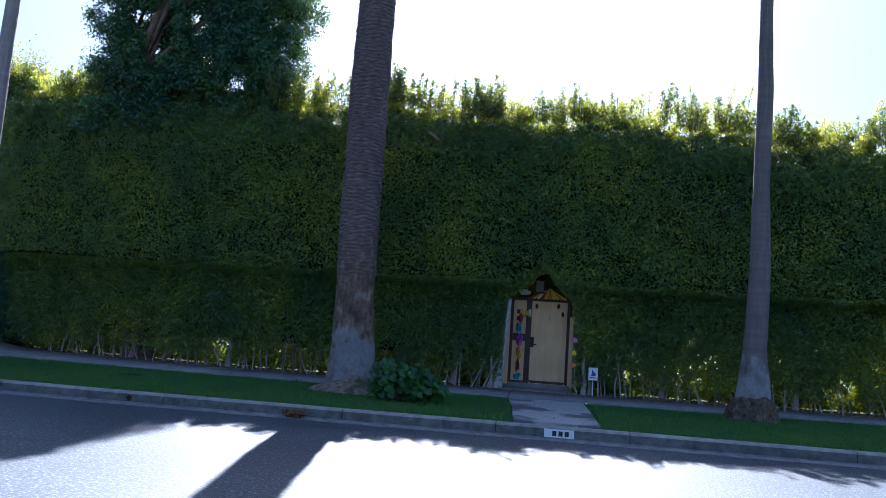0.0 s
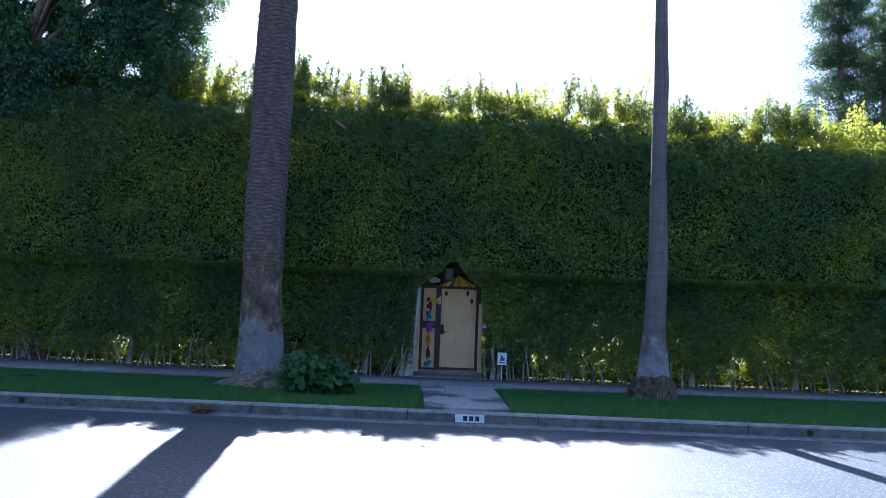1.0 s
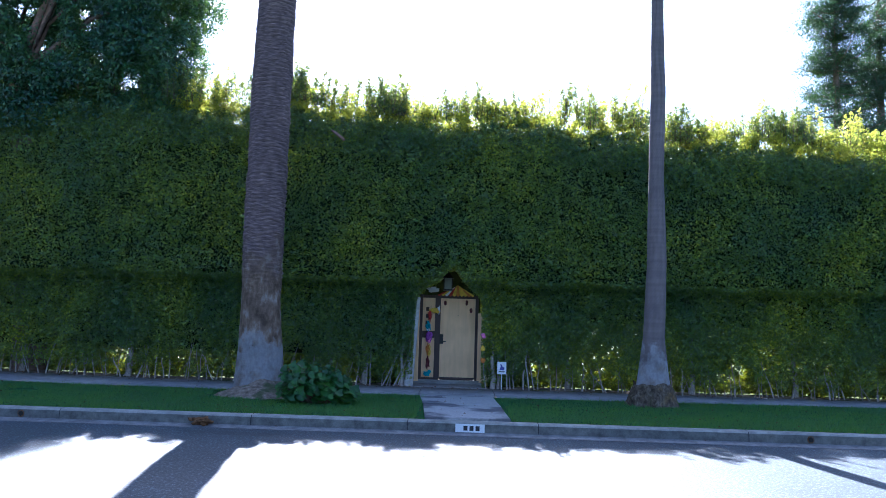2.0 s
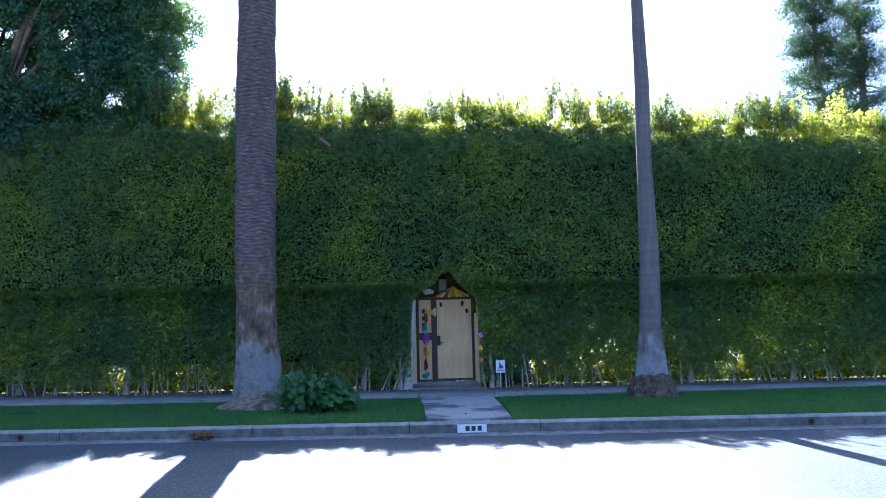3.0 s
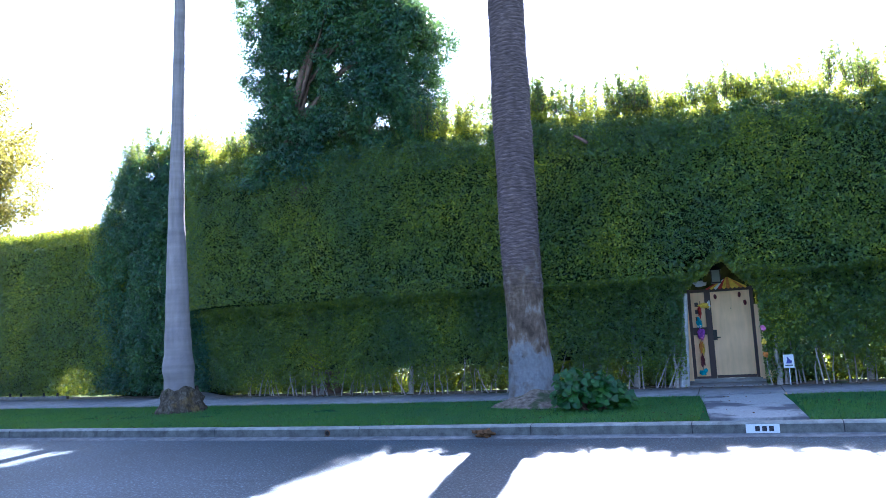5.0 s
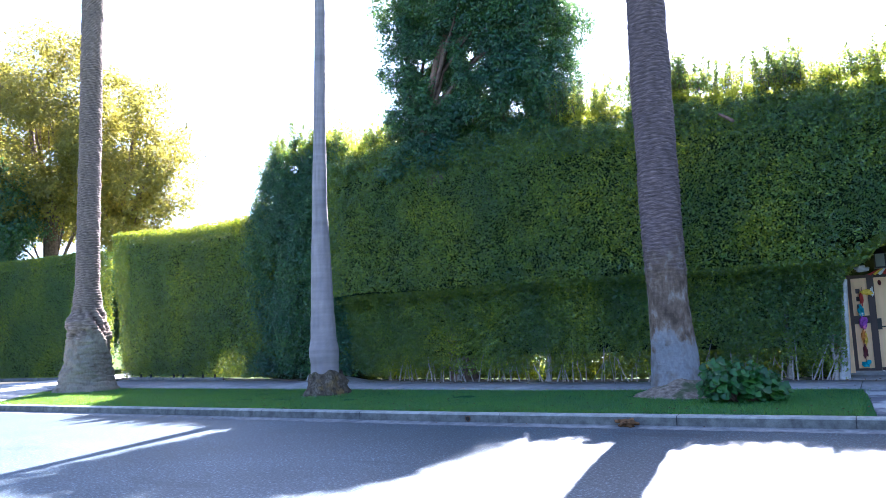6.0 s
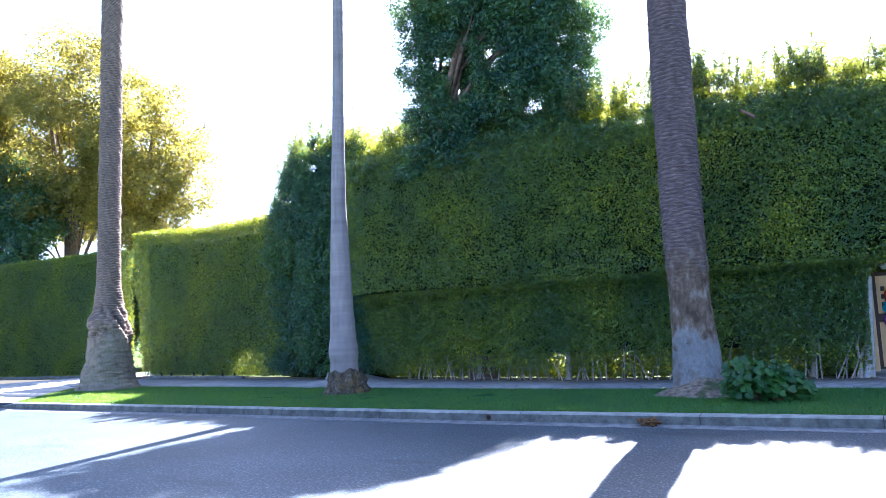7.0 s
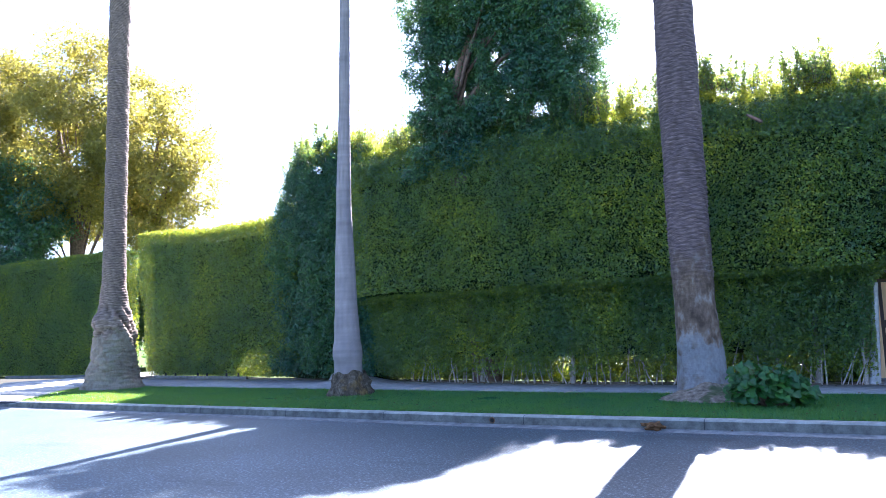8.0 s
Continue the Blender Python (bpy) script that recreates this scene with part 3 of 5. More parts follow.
# loose crest that the sun shines through, with light and shade also coloured in
m = 1900
cx = RNG.uniform(X0, X1, m)
d = RNG.random(m)
cz = hedge_top(cx) - 0.12 - 0.62 * d + 0.16 * fbm(cx * 2.6, cx * 0 + 4.0, 64)
cy = warp(cx, 12.55 + RNG.uniform(0, 0.9, m) + end_bend(cx))
keep = fbm(cx * 2.1, cz * 2.6, 61) > -0.3 - 0.5 * d
cx, cy, cz, d = cx[keep], cy[keep], cz[keep], d[keep]
# backlit top coloured bright; lower part and the ficus's shade coloured dark
for nm, kk, mm in (("crest_foliage", (d > 0.62) | (np.abs(cx + 7.7) < 2.8), FRINGE), ("young_foliage", (d <= 0.62) & (np.abs(cx + 7.7) >= 2.8), YOUNG_LIT)):
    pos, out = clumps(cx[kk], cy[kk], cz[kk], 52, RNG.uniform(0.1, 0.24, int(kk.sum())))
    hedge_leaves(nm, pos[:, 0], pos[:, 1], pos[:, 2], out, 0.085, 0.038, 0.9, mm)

# back face, so that the crest and yard side are closed
n = 60000
x = RNG.uniform(X0, X1, n)
z = RNG.uniform(1.3, 7.2, n)
k = (z < hedge_top(x) - 0.6) & (z > opening(x) + 0.1)
hedge_leaves("back_foliage", x[k], warp(x[k], 14.0 + RNG.normal(0, 0.08, int(k.sum()))), z[k], np.tile([[0, 1.0, 0.4]], (int(k.sum()), 1)), 0.1, 0.06)

# shoots standing up from the crest
limbs, px_, out_ = [], [], []
for i in range(520):
    sx = RNG.uniform(X0 + 0.3, X1)
    if abs(sx + 7.7) < 2.6:
        continue
    tall = RNG.uniform(0.08, 0.4) * (1.9 if RNG.random() < 0.16 else 1) * (1.0 + 0.5 * float(vnoise(np.array([sx * 0.7]), np.array([1.5]), 9)[0]))
    y0 = float(warp(sx, RNG.uniform(12.55, 13.3) + 1.1 * min(max((-sx - 12.0) / 2.2, 0), 1.5) ** 2))
    z0 = float(hedge_top(np.array([sx]))[0]) - 0.15
    lx, ly = RNG.normal(0, 0.1, 2)
    pts = np.array([[sx + lx * t * t, y0 + ly * t * t, z0 + (tall + 0.15) * t] for t in (0, 0.5, 1)])
    limbs.append((pts, [0.008, 0.006, 0.002]))
    m = int(34 + 60 * tall)
    t = RNG.random(m) ** 0.8
    c = np.array([np.interp(t, [0, 0.5, 1], pts[:, a]) for a in range(3)]).T
    rad = (0.1 * (1 - t) + 0.015)[:, None]
    px_.append(c + RNG.normal(0, 1, (m, 3)) * rad * np.array([1, 1, 0.5]))
    out_.append(np.tile([[0, -0.2, 0.7]], (m, 1)))
# taller leafy tufts between them
tuft_p, tuft_o = [], []
for i in range(120):
    sx = RNG.uniform(X0 + 0.3, X1)
    y0 = float(warp(sx, RNG.uniform(12.6, 13.1) + 1.1 * min(max((-sx - 12.0) / 2.2, 0), 1.5) ** 2))
    z0 = float(hedge_top(np.array([sx]))[0]) - 0.28
    big = RNG.uniform(0.15, 1.0) ** 1.3
    for j in range(RNG.integers(5, 10)):
        bx, by = RNG.normal(0, 0.14, 2)
        lean, tall = RNG.normal(0, 0.1), (0.3 + 0.62 * big) * RNG.uniform(0.65, 1.1)
        pts = np.array([[sx + bx + lean * t * t, y0 + by, z0 + tall * t] for t in (0, 0.5, 1)])
        limbs.append((pts, [0.008, 0.006, 0.002]))
        m = int(150 * tall)
        t = RNG.random(m) ** 0.85
        c = np.array([np.interp(t, [0, 0.5, 1], pts[:, a]) for a in range(3)]).T
        tuft_p.append(c + RNG.normal(0, 1, (m, 3)) * (0.085 * (1 - t) + 0.018)[:, None] * np.array([1, 1, 0.5]))
        tuft_o.append(np.tile([[0, -0.3, 0.7]], (m, 1)))
tp = np.concatenate(tuft_p)
hedge_leaves("tuft_foliage", tp[:, 0], tp[:, 1], tp[:, 2], np.concatenate(tuft_o), 0.07, 0.032, 1.0, FRINGE)
pp = np.concatenate(px_)
hedge_leaves("shoot_foliage", pp[:, 0], pp[:, 1], pp[:, 2], np.concatenate(out_), 0.075, 0.032, 1.0, YOUNG_LIT)
tagged(tubes("shoot_growth", limbs, BARK, hedge, 4), kind="stuff").location = HOFF


# solid dark core: the hedge's inner shade put into its colour
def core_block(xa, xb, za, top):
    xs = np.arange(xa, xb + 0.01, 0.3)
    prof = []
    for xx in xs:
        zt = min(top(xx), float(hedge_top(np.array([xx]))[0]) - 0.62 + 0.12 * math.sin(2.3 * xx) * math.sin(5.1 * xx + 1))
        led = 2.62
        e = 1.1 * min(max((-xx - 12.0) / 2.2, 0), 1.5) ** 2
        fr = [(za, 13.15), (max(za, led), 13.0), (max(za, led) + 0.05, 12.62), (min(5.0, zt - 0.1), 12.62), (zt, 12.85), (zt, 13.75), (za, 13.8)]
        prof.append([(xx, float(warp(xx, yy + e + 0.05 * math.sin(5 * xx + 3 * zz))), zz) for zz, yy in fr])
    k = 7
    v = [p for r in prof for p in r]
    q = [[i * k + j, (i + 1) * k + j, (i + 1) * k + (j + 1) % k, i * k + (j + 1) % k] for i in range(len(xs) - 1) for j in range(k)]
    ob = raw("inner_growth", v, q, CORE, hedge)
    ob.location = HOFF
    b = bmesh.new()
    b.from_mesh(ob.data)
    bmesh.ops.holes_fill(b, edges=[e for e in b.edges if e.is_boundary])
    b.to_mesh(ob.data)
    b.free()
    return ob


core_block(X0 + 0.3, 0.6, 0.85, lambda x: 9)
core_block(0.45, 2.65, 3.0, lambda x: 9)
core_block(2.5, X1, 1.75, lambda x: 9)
# dark slabs added behind and over the gap to block sun leaks
gap_sun_block = part("inner_growth", boxed(0.4, 2.7, 14.62, 14.8, 2.2, 3.2), CORE, hedge)
gap_sun_block.location = HOFF
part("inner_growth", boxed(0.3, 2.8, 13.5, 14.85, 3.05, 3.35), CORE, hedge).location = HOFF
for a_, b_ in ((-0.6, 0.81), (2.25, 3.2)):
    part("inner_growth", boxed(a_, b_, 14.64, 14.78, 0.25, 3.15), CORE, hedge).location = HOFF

# dense rear growth near the ground, with small gaps to the bright yard
n = 165000
x = RNG.uniform(X0 + 0.5, X1, n)
z = 0.2 + 1.7 * RNG.random(n) ** 1.05
g = 0.5 * fbm(x * 2.2, z * 2.6, 91) + 0.75 * fbm(x * 9.5, z * 10.0, 95)
lim = np.interp(z, [0.2, 0.45, 0.7, 1.1, 1.5, 1.85], [0.62, 0.35, 0.17, 0.22, 0.36, 0.55]) + np.where(x > 3, 0.0, 0.2)
k = (g < lim) & ((x < 0.65) | (x > 2.45)) & ~((((x + 6.35) / 0.35) ** 2 + ((z - 0.68) / 0.2) ** 2 < 1) & (RNG.random(n) < 0.75))
x, z = x[k], z[k]
hedge_leaves("rear_foliage", x, warp(x, 13.55 + RNG.uniform(0, 0.5, len(x))), z, out_front(len(x)), 0.1, 0.055, 0.9)

# foliage lining the sides of the gap
for side, xx in ((1, 0.76), (-1, 2.36)):
    n = 5000
    z = RNG.uniform(0.5, 2.6, n)
    y = RNG.uniform(12.7, 14.3, n)
    hedge_leaves("gap_foliage", xx - side * np.abs(RNG.normal(0, 0.07, n)), y, z, np.tile([[side * 1.0, -0.5, 0.3]], (n, 1)))
n = 18000
x = RNG.uniform(0.7, 2.4, n)
hedge_leaves("gap_foliage", x, RNG.uniform(12.5, 14.6, n), opening(x) + 0.1 + np.abs(RNG.normal(0, 0.08, n)), np.tile([[0, -0.5, -0.9]], (n, 1)))

# pale stems at the foot
for i in range(185):
    sx = X0 + 3.2 + (X1 - X0 - 3.4) * (i + RNG.uniform(-0.6, 0.6)) / 185
    if 0.55 < sx < 2.5:
        continue
    ybase = float(warp(sx, 12.56 + RNG.uniform(-0.02, 0.3)))
    hgt, slant = RNG.uniform(0.4, 0.95), RNG.normal(0, 0.15)
    r = RNG.uniform(0.006, 0.017)
    kink = RNG.normal(0, 0.012)
    pts = [(0, 0, -0.03), (slant * 0.35 + kink, 0.03, hgt * 0.35), (slant * 0.72 - kink, 0.08, hgt * 0.7), (slant * 1.05, 0.16, hgt)]
    v, f = tube(pts, [r * 1.3, r, r * 0.9, r * 0.6], 6)
    raw("stem", v, f, STEM, hedge, True).location = (sx, ybase - 13.2, 0.0)
# older, thicker trunks among them
for sx, hgt, r, yy in ((-5.78, 1.75, 0.055, 12.85), (-1.15, 1.5, 0.07, 12.9), (-0.35, 1.45, 0.06, 12.95), (7.05, 1.35, 0.06, 12.9), (-8.6, 1.2, 0.05, 13.0), (0.52, 0.95, 0.035, 12.65), (4.3, 1.2, 0.05, 13.1), (9.4, 1.3, 0.06, 13.0), (2.56, 1.0, 0.05, 12.7), (2.68, 0.7, 0.03, 12.75)):
    pts = [(0, 0, -0.03), (0.03, 0.02, hgt * 0.3), (-0.02, 0.05, hgt * 0.65), (0.02, 0.1, hgt)]
    v, f = tube(pts, [r * 1.4, r, r * 0.85, r * 0.6], 8)
    raw("trunk", v, f, STEM, hedge, True).location = (sx, float(warp(sx, yy)) - 13.2, 0.0)
# pale sloping trunk beside the gate
v, f = tube([(0.66, 12.75, 0.18), (0.72, 12.78, 0.7), (0.77, 12.8, 1.4), (0.84, 12.85, 2.2)], [0.12, 0.09, 0.075, 0.05], 9)
raw("trunk", v, f, PALEBARK, hedge, True).location = HOFF
for k2, (a, b2) in enumerate(((0.35, 0.75), (0.45, 0.72), (2.42, 2.36), (0.1, 0.5))):
    v, f = tube([(a, 12.62, 0.18), ((a + b2) / 2 - 0.03, 12.65, 0.55), (b2, 12.72, 1.05)], [0.018, 0.015, 0.01], 6)
    raw("stem", v, f, STEM, hedge, True).location = HOFF
# a cut branch end sticking out under the crest
v, f = tube([(-1.22, 12.3, 5.9), (-1.06, 12.16, 5.77), (-0.9, 12.08, 5.64)], [0.025, 0.035, 0.035], 8)
tagged(raw("cut_branch", v, f, TAWNY, hedge, True), "bare tan cut branch").location = HOFF


# ---- lower hedges by the driveway ----
def low_hedge(xa, xb, tops, label, thin=(0, 0), depth=1.5, seed=0):
    """tops: height at the two ends; thin: a stretch with less dark core, where the sun shines through."""
    h = empty("hedge", ((xa + xb) / 2, float(warp((xa + xb) / 2, 13.6)), 0.2))
    tagged(h, label, "hedge", "hedges by the driveway")
    o = -h.location
    base, ztop = 13.0, max(tops)

    def roof(x):
        return np.interp(x, [xa, (xa + xb) / 2, xb], tops)

    def face(n, fn):
        pos, out = fn(n)
        cut = (pos[:, 0] > xa + 0.8 * np.clip(1 - pos[:, 2] / 4.0, 0, 1) + 0.2 * fbm(pos[:, 1], pos[:, 2], 79)) & (pos[:, 2] < roof(pos[:, 0]) + 0.16)
        leaves("foliage", pos[cut], out[cut], 0.085, 0.044, HEDGE, h, 1.0).location = o

    def front(n):
        x, z = RNG.uniform(xa, xb, n), RNG.uniform(0.25, ztop, n)
        y = warp(x, base) + 0.12 * fbm(x * 0.9, z * 0.9, 70 + seed) + RNG.exponential(0.09, n)
        k = RNG.random(n) < 0.75 + 0.5 * fbm(x * 1.5, z * 1.5, 75 + seed)
        return np.stack([x, y, z], 1)[k], np.tile([[0, -1.0, 0.4]], (int(k.sum()), 1))

    def rear(n):
        x, z = RNG.uniform(xa, xb, n), RNG.uniform(0.25, ztop, n)
        k = fbm(x * 2.5, z * 2.5, 77 + seed) < 0.62
        return np.stack([x, warp(x, base) + RNG.uniform(0.3, depth, n), z], 1)[k], np.tile([[0, -1.0, 0.4]], (int(k.sum()), 1))

    def crown(n):
        x = RNG.uniform(xa, xb, n)
        y = warp(x, base) + RNG.uniform(0.0, depth, n)
        z = roof(x) + 0.1 * fbm(x * 1.2, y * 1.2, 80 + seed) + np.abs(RNG.normal(0, 0.07, n)) - 0.1
        return np.stack([x, y, z], 1), np.tile([[0, 0, 1.0]], (n, 1))

    def ends(n):
        x = np.where(RNG.random(n) < 0.5, xa, xb) + RNG.normal(0, 0.07, n)
        return np.stack([x, warp(x, base) + RNG.uniform(0, depth, n), RNG.uniform(0.25, ztop, n)], 1), np.tile([[0.7, -0.2, 0.3]], (n, 1))

    area = (xb - xa) * ztop
    face(int(area * 1400), front)
    face(int(area * 2100), rear)
    face(int((xb - xa) * depth * 1500), crown)
    face(int(ztop * depth * 1100), ends)
    # dark core sheet, inner shade as plain colour
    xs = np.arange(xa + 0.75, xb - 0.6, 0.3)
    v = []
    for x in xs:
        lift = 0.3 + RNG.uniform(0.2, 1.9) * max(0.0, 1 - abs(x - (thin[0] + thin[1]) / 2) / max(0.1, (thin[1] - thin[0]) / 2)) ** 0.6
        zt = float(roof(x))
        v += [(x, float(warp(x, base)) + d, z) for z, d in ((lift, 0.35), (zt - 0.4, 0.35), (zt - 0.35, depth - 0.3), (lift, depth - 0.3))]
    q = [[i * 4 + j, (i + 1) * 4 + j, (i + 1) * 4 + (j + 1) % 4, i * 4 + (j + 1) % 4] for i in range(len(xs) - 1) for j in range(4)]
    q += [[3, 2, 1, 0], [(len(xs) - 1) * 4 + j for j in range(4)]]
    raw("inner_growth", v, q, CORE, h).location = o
    return h


low_hedge(-26.5, -16.4, (6.2, 5.72, 5.7), "square-clipped green hedge in sun beside the driveway", (-20.6, -17.4), 0.95, 1)
low_hedge(-48, -29.0, (5.75, 5.75, 5.75), "long square-clipped dark green hedge beyond the driveway", seed=2)


# ---- bushy shrub at the end of the tall hedge ----
shrub = empty("shrub", (-15.4, 14.9, 0.2))
tagged(shrub, "tall unclipped dark green shrub at the end of the hedge", "shrub")
SHO = (15.4, -14.9, -0.2)


def shrub_top(x):
    return np.interp(x, [-18.3, -17.6, -16.9, -16.2, -14.8, -13.0, -12.2], [4.6, 5.6, 6.8, 7.45, 7.75, 7.5, 6.9]) + 0.3 * vnoise(x * 1.9, x * 0 + 2, 17) + 0.22 * vnoise(x * 5.5, x * 0 + 5, 18)


def shrub_face(x):
    return np.interp(x, [-18.2, -17, -15, -12.4], [15.7, 14.9, 14.15, 13.75])


m = 1700
cx = RNG.uniform(-18.2, -12.4, m)
cz = 0.4 + RNG.random(m) * 7.6
cy = shrub_face(cx) + 0.35 * fbm(cx * 0.9, cz * 0.7, 101) + RNG.exponential(0.22, m) + 0.05 * np.clip(cz - 5, 0, 3) ** 2
keep = cz < shrub_top(cx) + 0.3 * fbm(cx * 3, cz * 2, 108)
pos, out = clumps(cx[keep], cy[keep], cz[keep], 74, RNG.uniform(0.16, 0.34, int(keep.sum())), 1.2)
keep = pos[:, 2] > 0.25
leaves("foliage", pos[keep], out[keep], 0.1, 0.04, FICUS, shrub, 0.8).location = SHO
# upright sprays along its top
limbs, sp_, so_ = [], [], []
for i in range(46):
    sx = RNG.uniform(-17.9, -12.6)
    z0, y0, tall = float(shrub_top(np.array([sx]))[0]) - 0.4, float(shrub_face(sx)) + RNG.uniform(0.2, 0.9), RNG.uniform(0.4, 1.0)
    pts = np.array([[sx + RNG.normal(0, 0.05) - 0.12 * t, y0, z0 + tall * t] for t in (0, 0.5, 1)])
    limbs.append((pts, [0.012, 0.008, 0.003]))
    t = RNG.random(150) ** 0.8
    c = np.array([np.interp(t, [0, 0.5, 1], pts[:, a]) for a in range(3)]).T
    sp_.append(c + RNG.normal(0, 1, (150, 3)) * (0.13 * (1 - t) + 0.02)[:, None])
    so_.append(np.tile([[0, -0.3, 0.7]], (150, 1)))
leaves("spray_foliage", np.concatenate(sp_), np.concatenate(so_), 0.09, 0.035, FRINGE, shrub, 1.0).location = SHO
tagged(tubes("spray_growth", limbs, STEM, shrub, 4), kind="stuff").location = SHO
n = 22000
x = RNG.uniform(-18.0, -12.6, n)
top = shrub_top(x)
z = top + np.abs(RNG.normal(0, 0.26, n)) * (0.3 + 1.4 * (vnoise(x * 5, x * 0, 118) > 0.1)) - 0.25
y = np.interp(x, [-18.2, -17, -15, -12.4], [15.9, 15.2, 14.5, 14.1]) + RNG.uniform(0, 1.0, n)
leaves("crest_foliage", np.stack([x, y, z], 1), np.tile([[0, 0, 1.0]], (n, 1)), 0.09, 0.04, HEDGE, shrub, 1.0).location = SHO
# dark core inside the shrub, coloured as its inner shade
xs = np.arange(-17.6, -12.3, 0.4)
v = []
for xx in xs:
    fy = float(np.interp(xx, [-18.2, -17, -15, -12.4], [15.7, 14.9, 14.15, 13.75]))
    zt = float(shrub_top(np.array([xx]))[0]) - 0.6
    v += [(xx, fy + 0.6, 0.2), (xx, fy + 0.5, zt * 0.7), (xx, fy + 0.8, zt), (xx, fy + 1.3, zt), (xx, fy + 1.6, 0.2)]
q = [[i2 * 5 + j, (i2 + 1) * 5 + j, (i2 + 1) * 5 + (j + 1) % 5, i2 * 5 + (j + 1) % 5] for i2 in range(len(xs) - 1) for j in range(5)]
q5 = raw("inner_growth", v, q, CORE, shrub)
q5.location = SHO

# ---- the gate ----
gate = empty("gate", (1.5, 14.5, 0.22))
tagged(gate, "tan board garden gate in a dark brown frame with festive ornaments", "gate")
GO = (-1.5, -14.5, -0.22)


def gp(name, bm, material, label="", parent=None):
    ob = part(name, bm, material, parent or gate, label)
    if parent is None:
        ob.location = GO
    return ob


YG = 14.5
gp("post", boxed(0.80, 0.875, YG - 0.06, YG + 0.06, 0.2, 2.33), BROWN)
gp("post", boxed(1.185, 1.315, YG - 0.07, YG + 0.06, 0.2, 2.33), BROWN)
gp("post", boxed(2.185, 2.26, YG - 0.06, YG + 0.06, 0.2, 2.33), BROWN)
gp("rail", boxed(0.877, 1.183, YG - 0.05, YG + 0.05, 2.25, 2.32), BROWN)
gp("rail", boxed(1.317, 2.183, YG - 0.05, YG + 0.05, 2.25, 2.32), BROWN)
gp("rail", boxed(0.877, 1.183, YG - 0.05, YG + 0.05, 0.23, 0.29), BROWN)
gp("rail", boxed(0.877, 1.183, YG - 0.055, YG + 0.05, 1.26, 1.43), BROWN)
gp("side_panel", boxed(0.875, 1.185, YG - 0.02, YG + 0.012, 0.285, 1.262), PANEL, "tan painted board panel")
gp("side_panel", boxed(0.875, 1.185, YG - 0.02, YG + 0.012, 1.428, 2.252), PANEL, "tan painted board panel")
door = gp("door", boxed(1.319, 2.181, YG - 0.03, YG + 0.02, 0.265, 2.247), PANEL, "tan painted board door")
gp("bottom_rail", boxed(1.321, 2.179, YG - 0.036, YG + 0.022, 0.245, 0.31), BROWN, parent=door)
b = boxed(1.30, 1.40, YG - 0.06, YG - 0.031, 1.12, 1.36, 0.006)
add_box(b, 1.38, 1.47, YG - 0.1, YG - 0.075, 1.17, 1.195, 0.005)
add_box(b, 1.385, 1.405, YG - 0.1, YG - 0.031, 1.17, 1.195)
gp("lock", b, BLACK, "black metal lock plate and lever", parent=door)
gp("peephole", boxed(1.745, 1.765, YG - 0.038, YG - 0.03, 1.83, 1.85, 0.003), BLACK, parent=door)
b = boxed(0.45, 0.81, YG - 0.2, YG - 0.16, 0.2, 2.2)
gp("side_board", b, PANEL, "tan board at the side of the gate")
gp("side_board", boxed(2.25, 2.6, YG - 0.1, YG - 0.06, 0.2, 1.9), PANEL, "tan board at the side of the gate")
# unseen strips added behind the door's edges to block light from the yard
for xa, xb in ((1.27, 1.34), (2.16, 2.24)):
    gp("door_stop", boxed(xa, xb, YG + 0.03, YG + 0.05, 0.27, 2.28), BROWN)
gp("threshold", boxed(0.75, 2.3, YG - 0.14, YG + 0.2, 0.16, 0.241), WALKWAY, "pale concrete threshold")
# number on the side panel as plain bars
for k2 in range(3):
    gp("number_bar", boxed(0.955, 1.035, YG - 0.03, YG - 0.021, 2.02 - 0.17 * k2 - 0.1, 2.02 - 0.17 * k2, 0.002), BROWN)

# striped tent topper over the door
tent = empty("tent_topper", (1.7, 14.38, 2.3))
tagged(tent, "small striped circus tent topper in red, white and yellow", "decoration")
for k2 in range(10):
    a0, a1 = 1.23 + 0.092 * k2, 1.23 + 0.092 * (k2 + 1)
    b = bmesh.new()
    apex = 1.73
    zt = 2.58
    pts = [(a0, 2.325), ((a0 + a1) / 2, 2.29), (a1, 2.325), (apex + (a1 - apex) * 0.3, zt - abs(a1 - apex) * 0.2), (apex + (a0 - apex) * 0.3, zt - abs(a0 - apex) * 0.2)]
    fr = [b.verts.new((x, 14.36 - 0.08 * (2.6 - z), z)) for x, z in pts]
    bk = [b.verts.new((x, 14.375 - 0.08 * (2.6 - z), z)) for x, z in pts]
    b.faces.new(fr)
    b.faces.new(bk[::-1])
    for i in range(5):
        b.faces.new((fr[i], bk[i], bk[(i + 1) % 5], fr[(i + 1) % 5]))
    part("stripe", b, (RED, YELLOW, WHITE)[k2 % 3] if k2 < 4 else (YELLOW, YELLOW, ORANGE)[k2 % 3], tent).location = (-1.7, -14.38, -2.3)


def blob(cx, cy, cz, rx, ry, rz, seed, rough=0.25, segs=2):
    b = bmesh.new()
    bmesh.ops.create_icosphere(b, subdivisions=segs, radius=1)
    for v in b.verts:
        k = 1 + rough * noise.noise(Vector(v.co) * 1.7 + Vector((seed, seed * 2.3, 0)))
        v.co = (cx + v.co.x * rx * k, cy + v.co.y * ry * k, cz + v.co.z * rz * k)
    return b


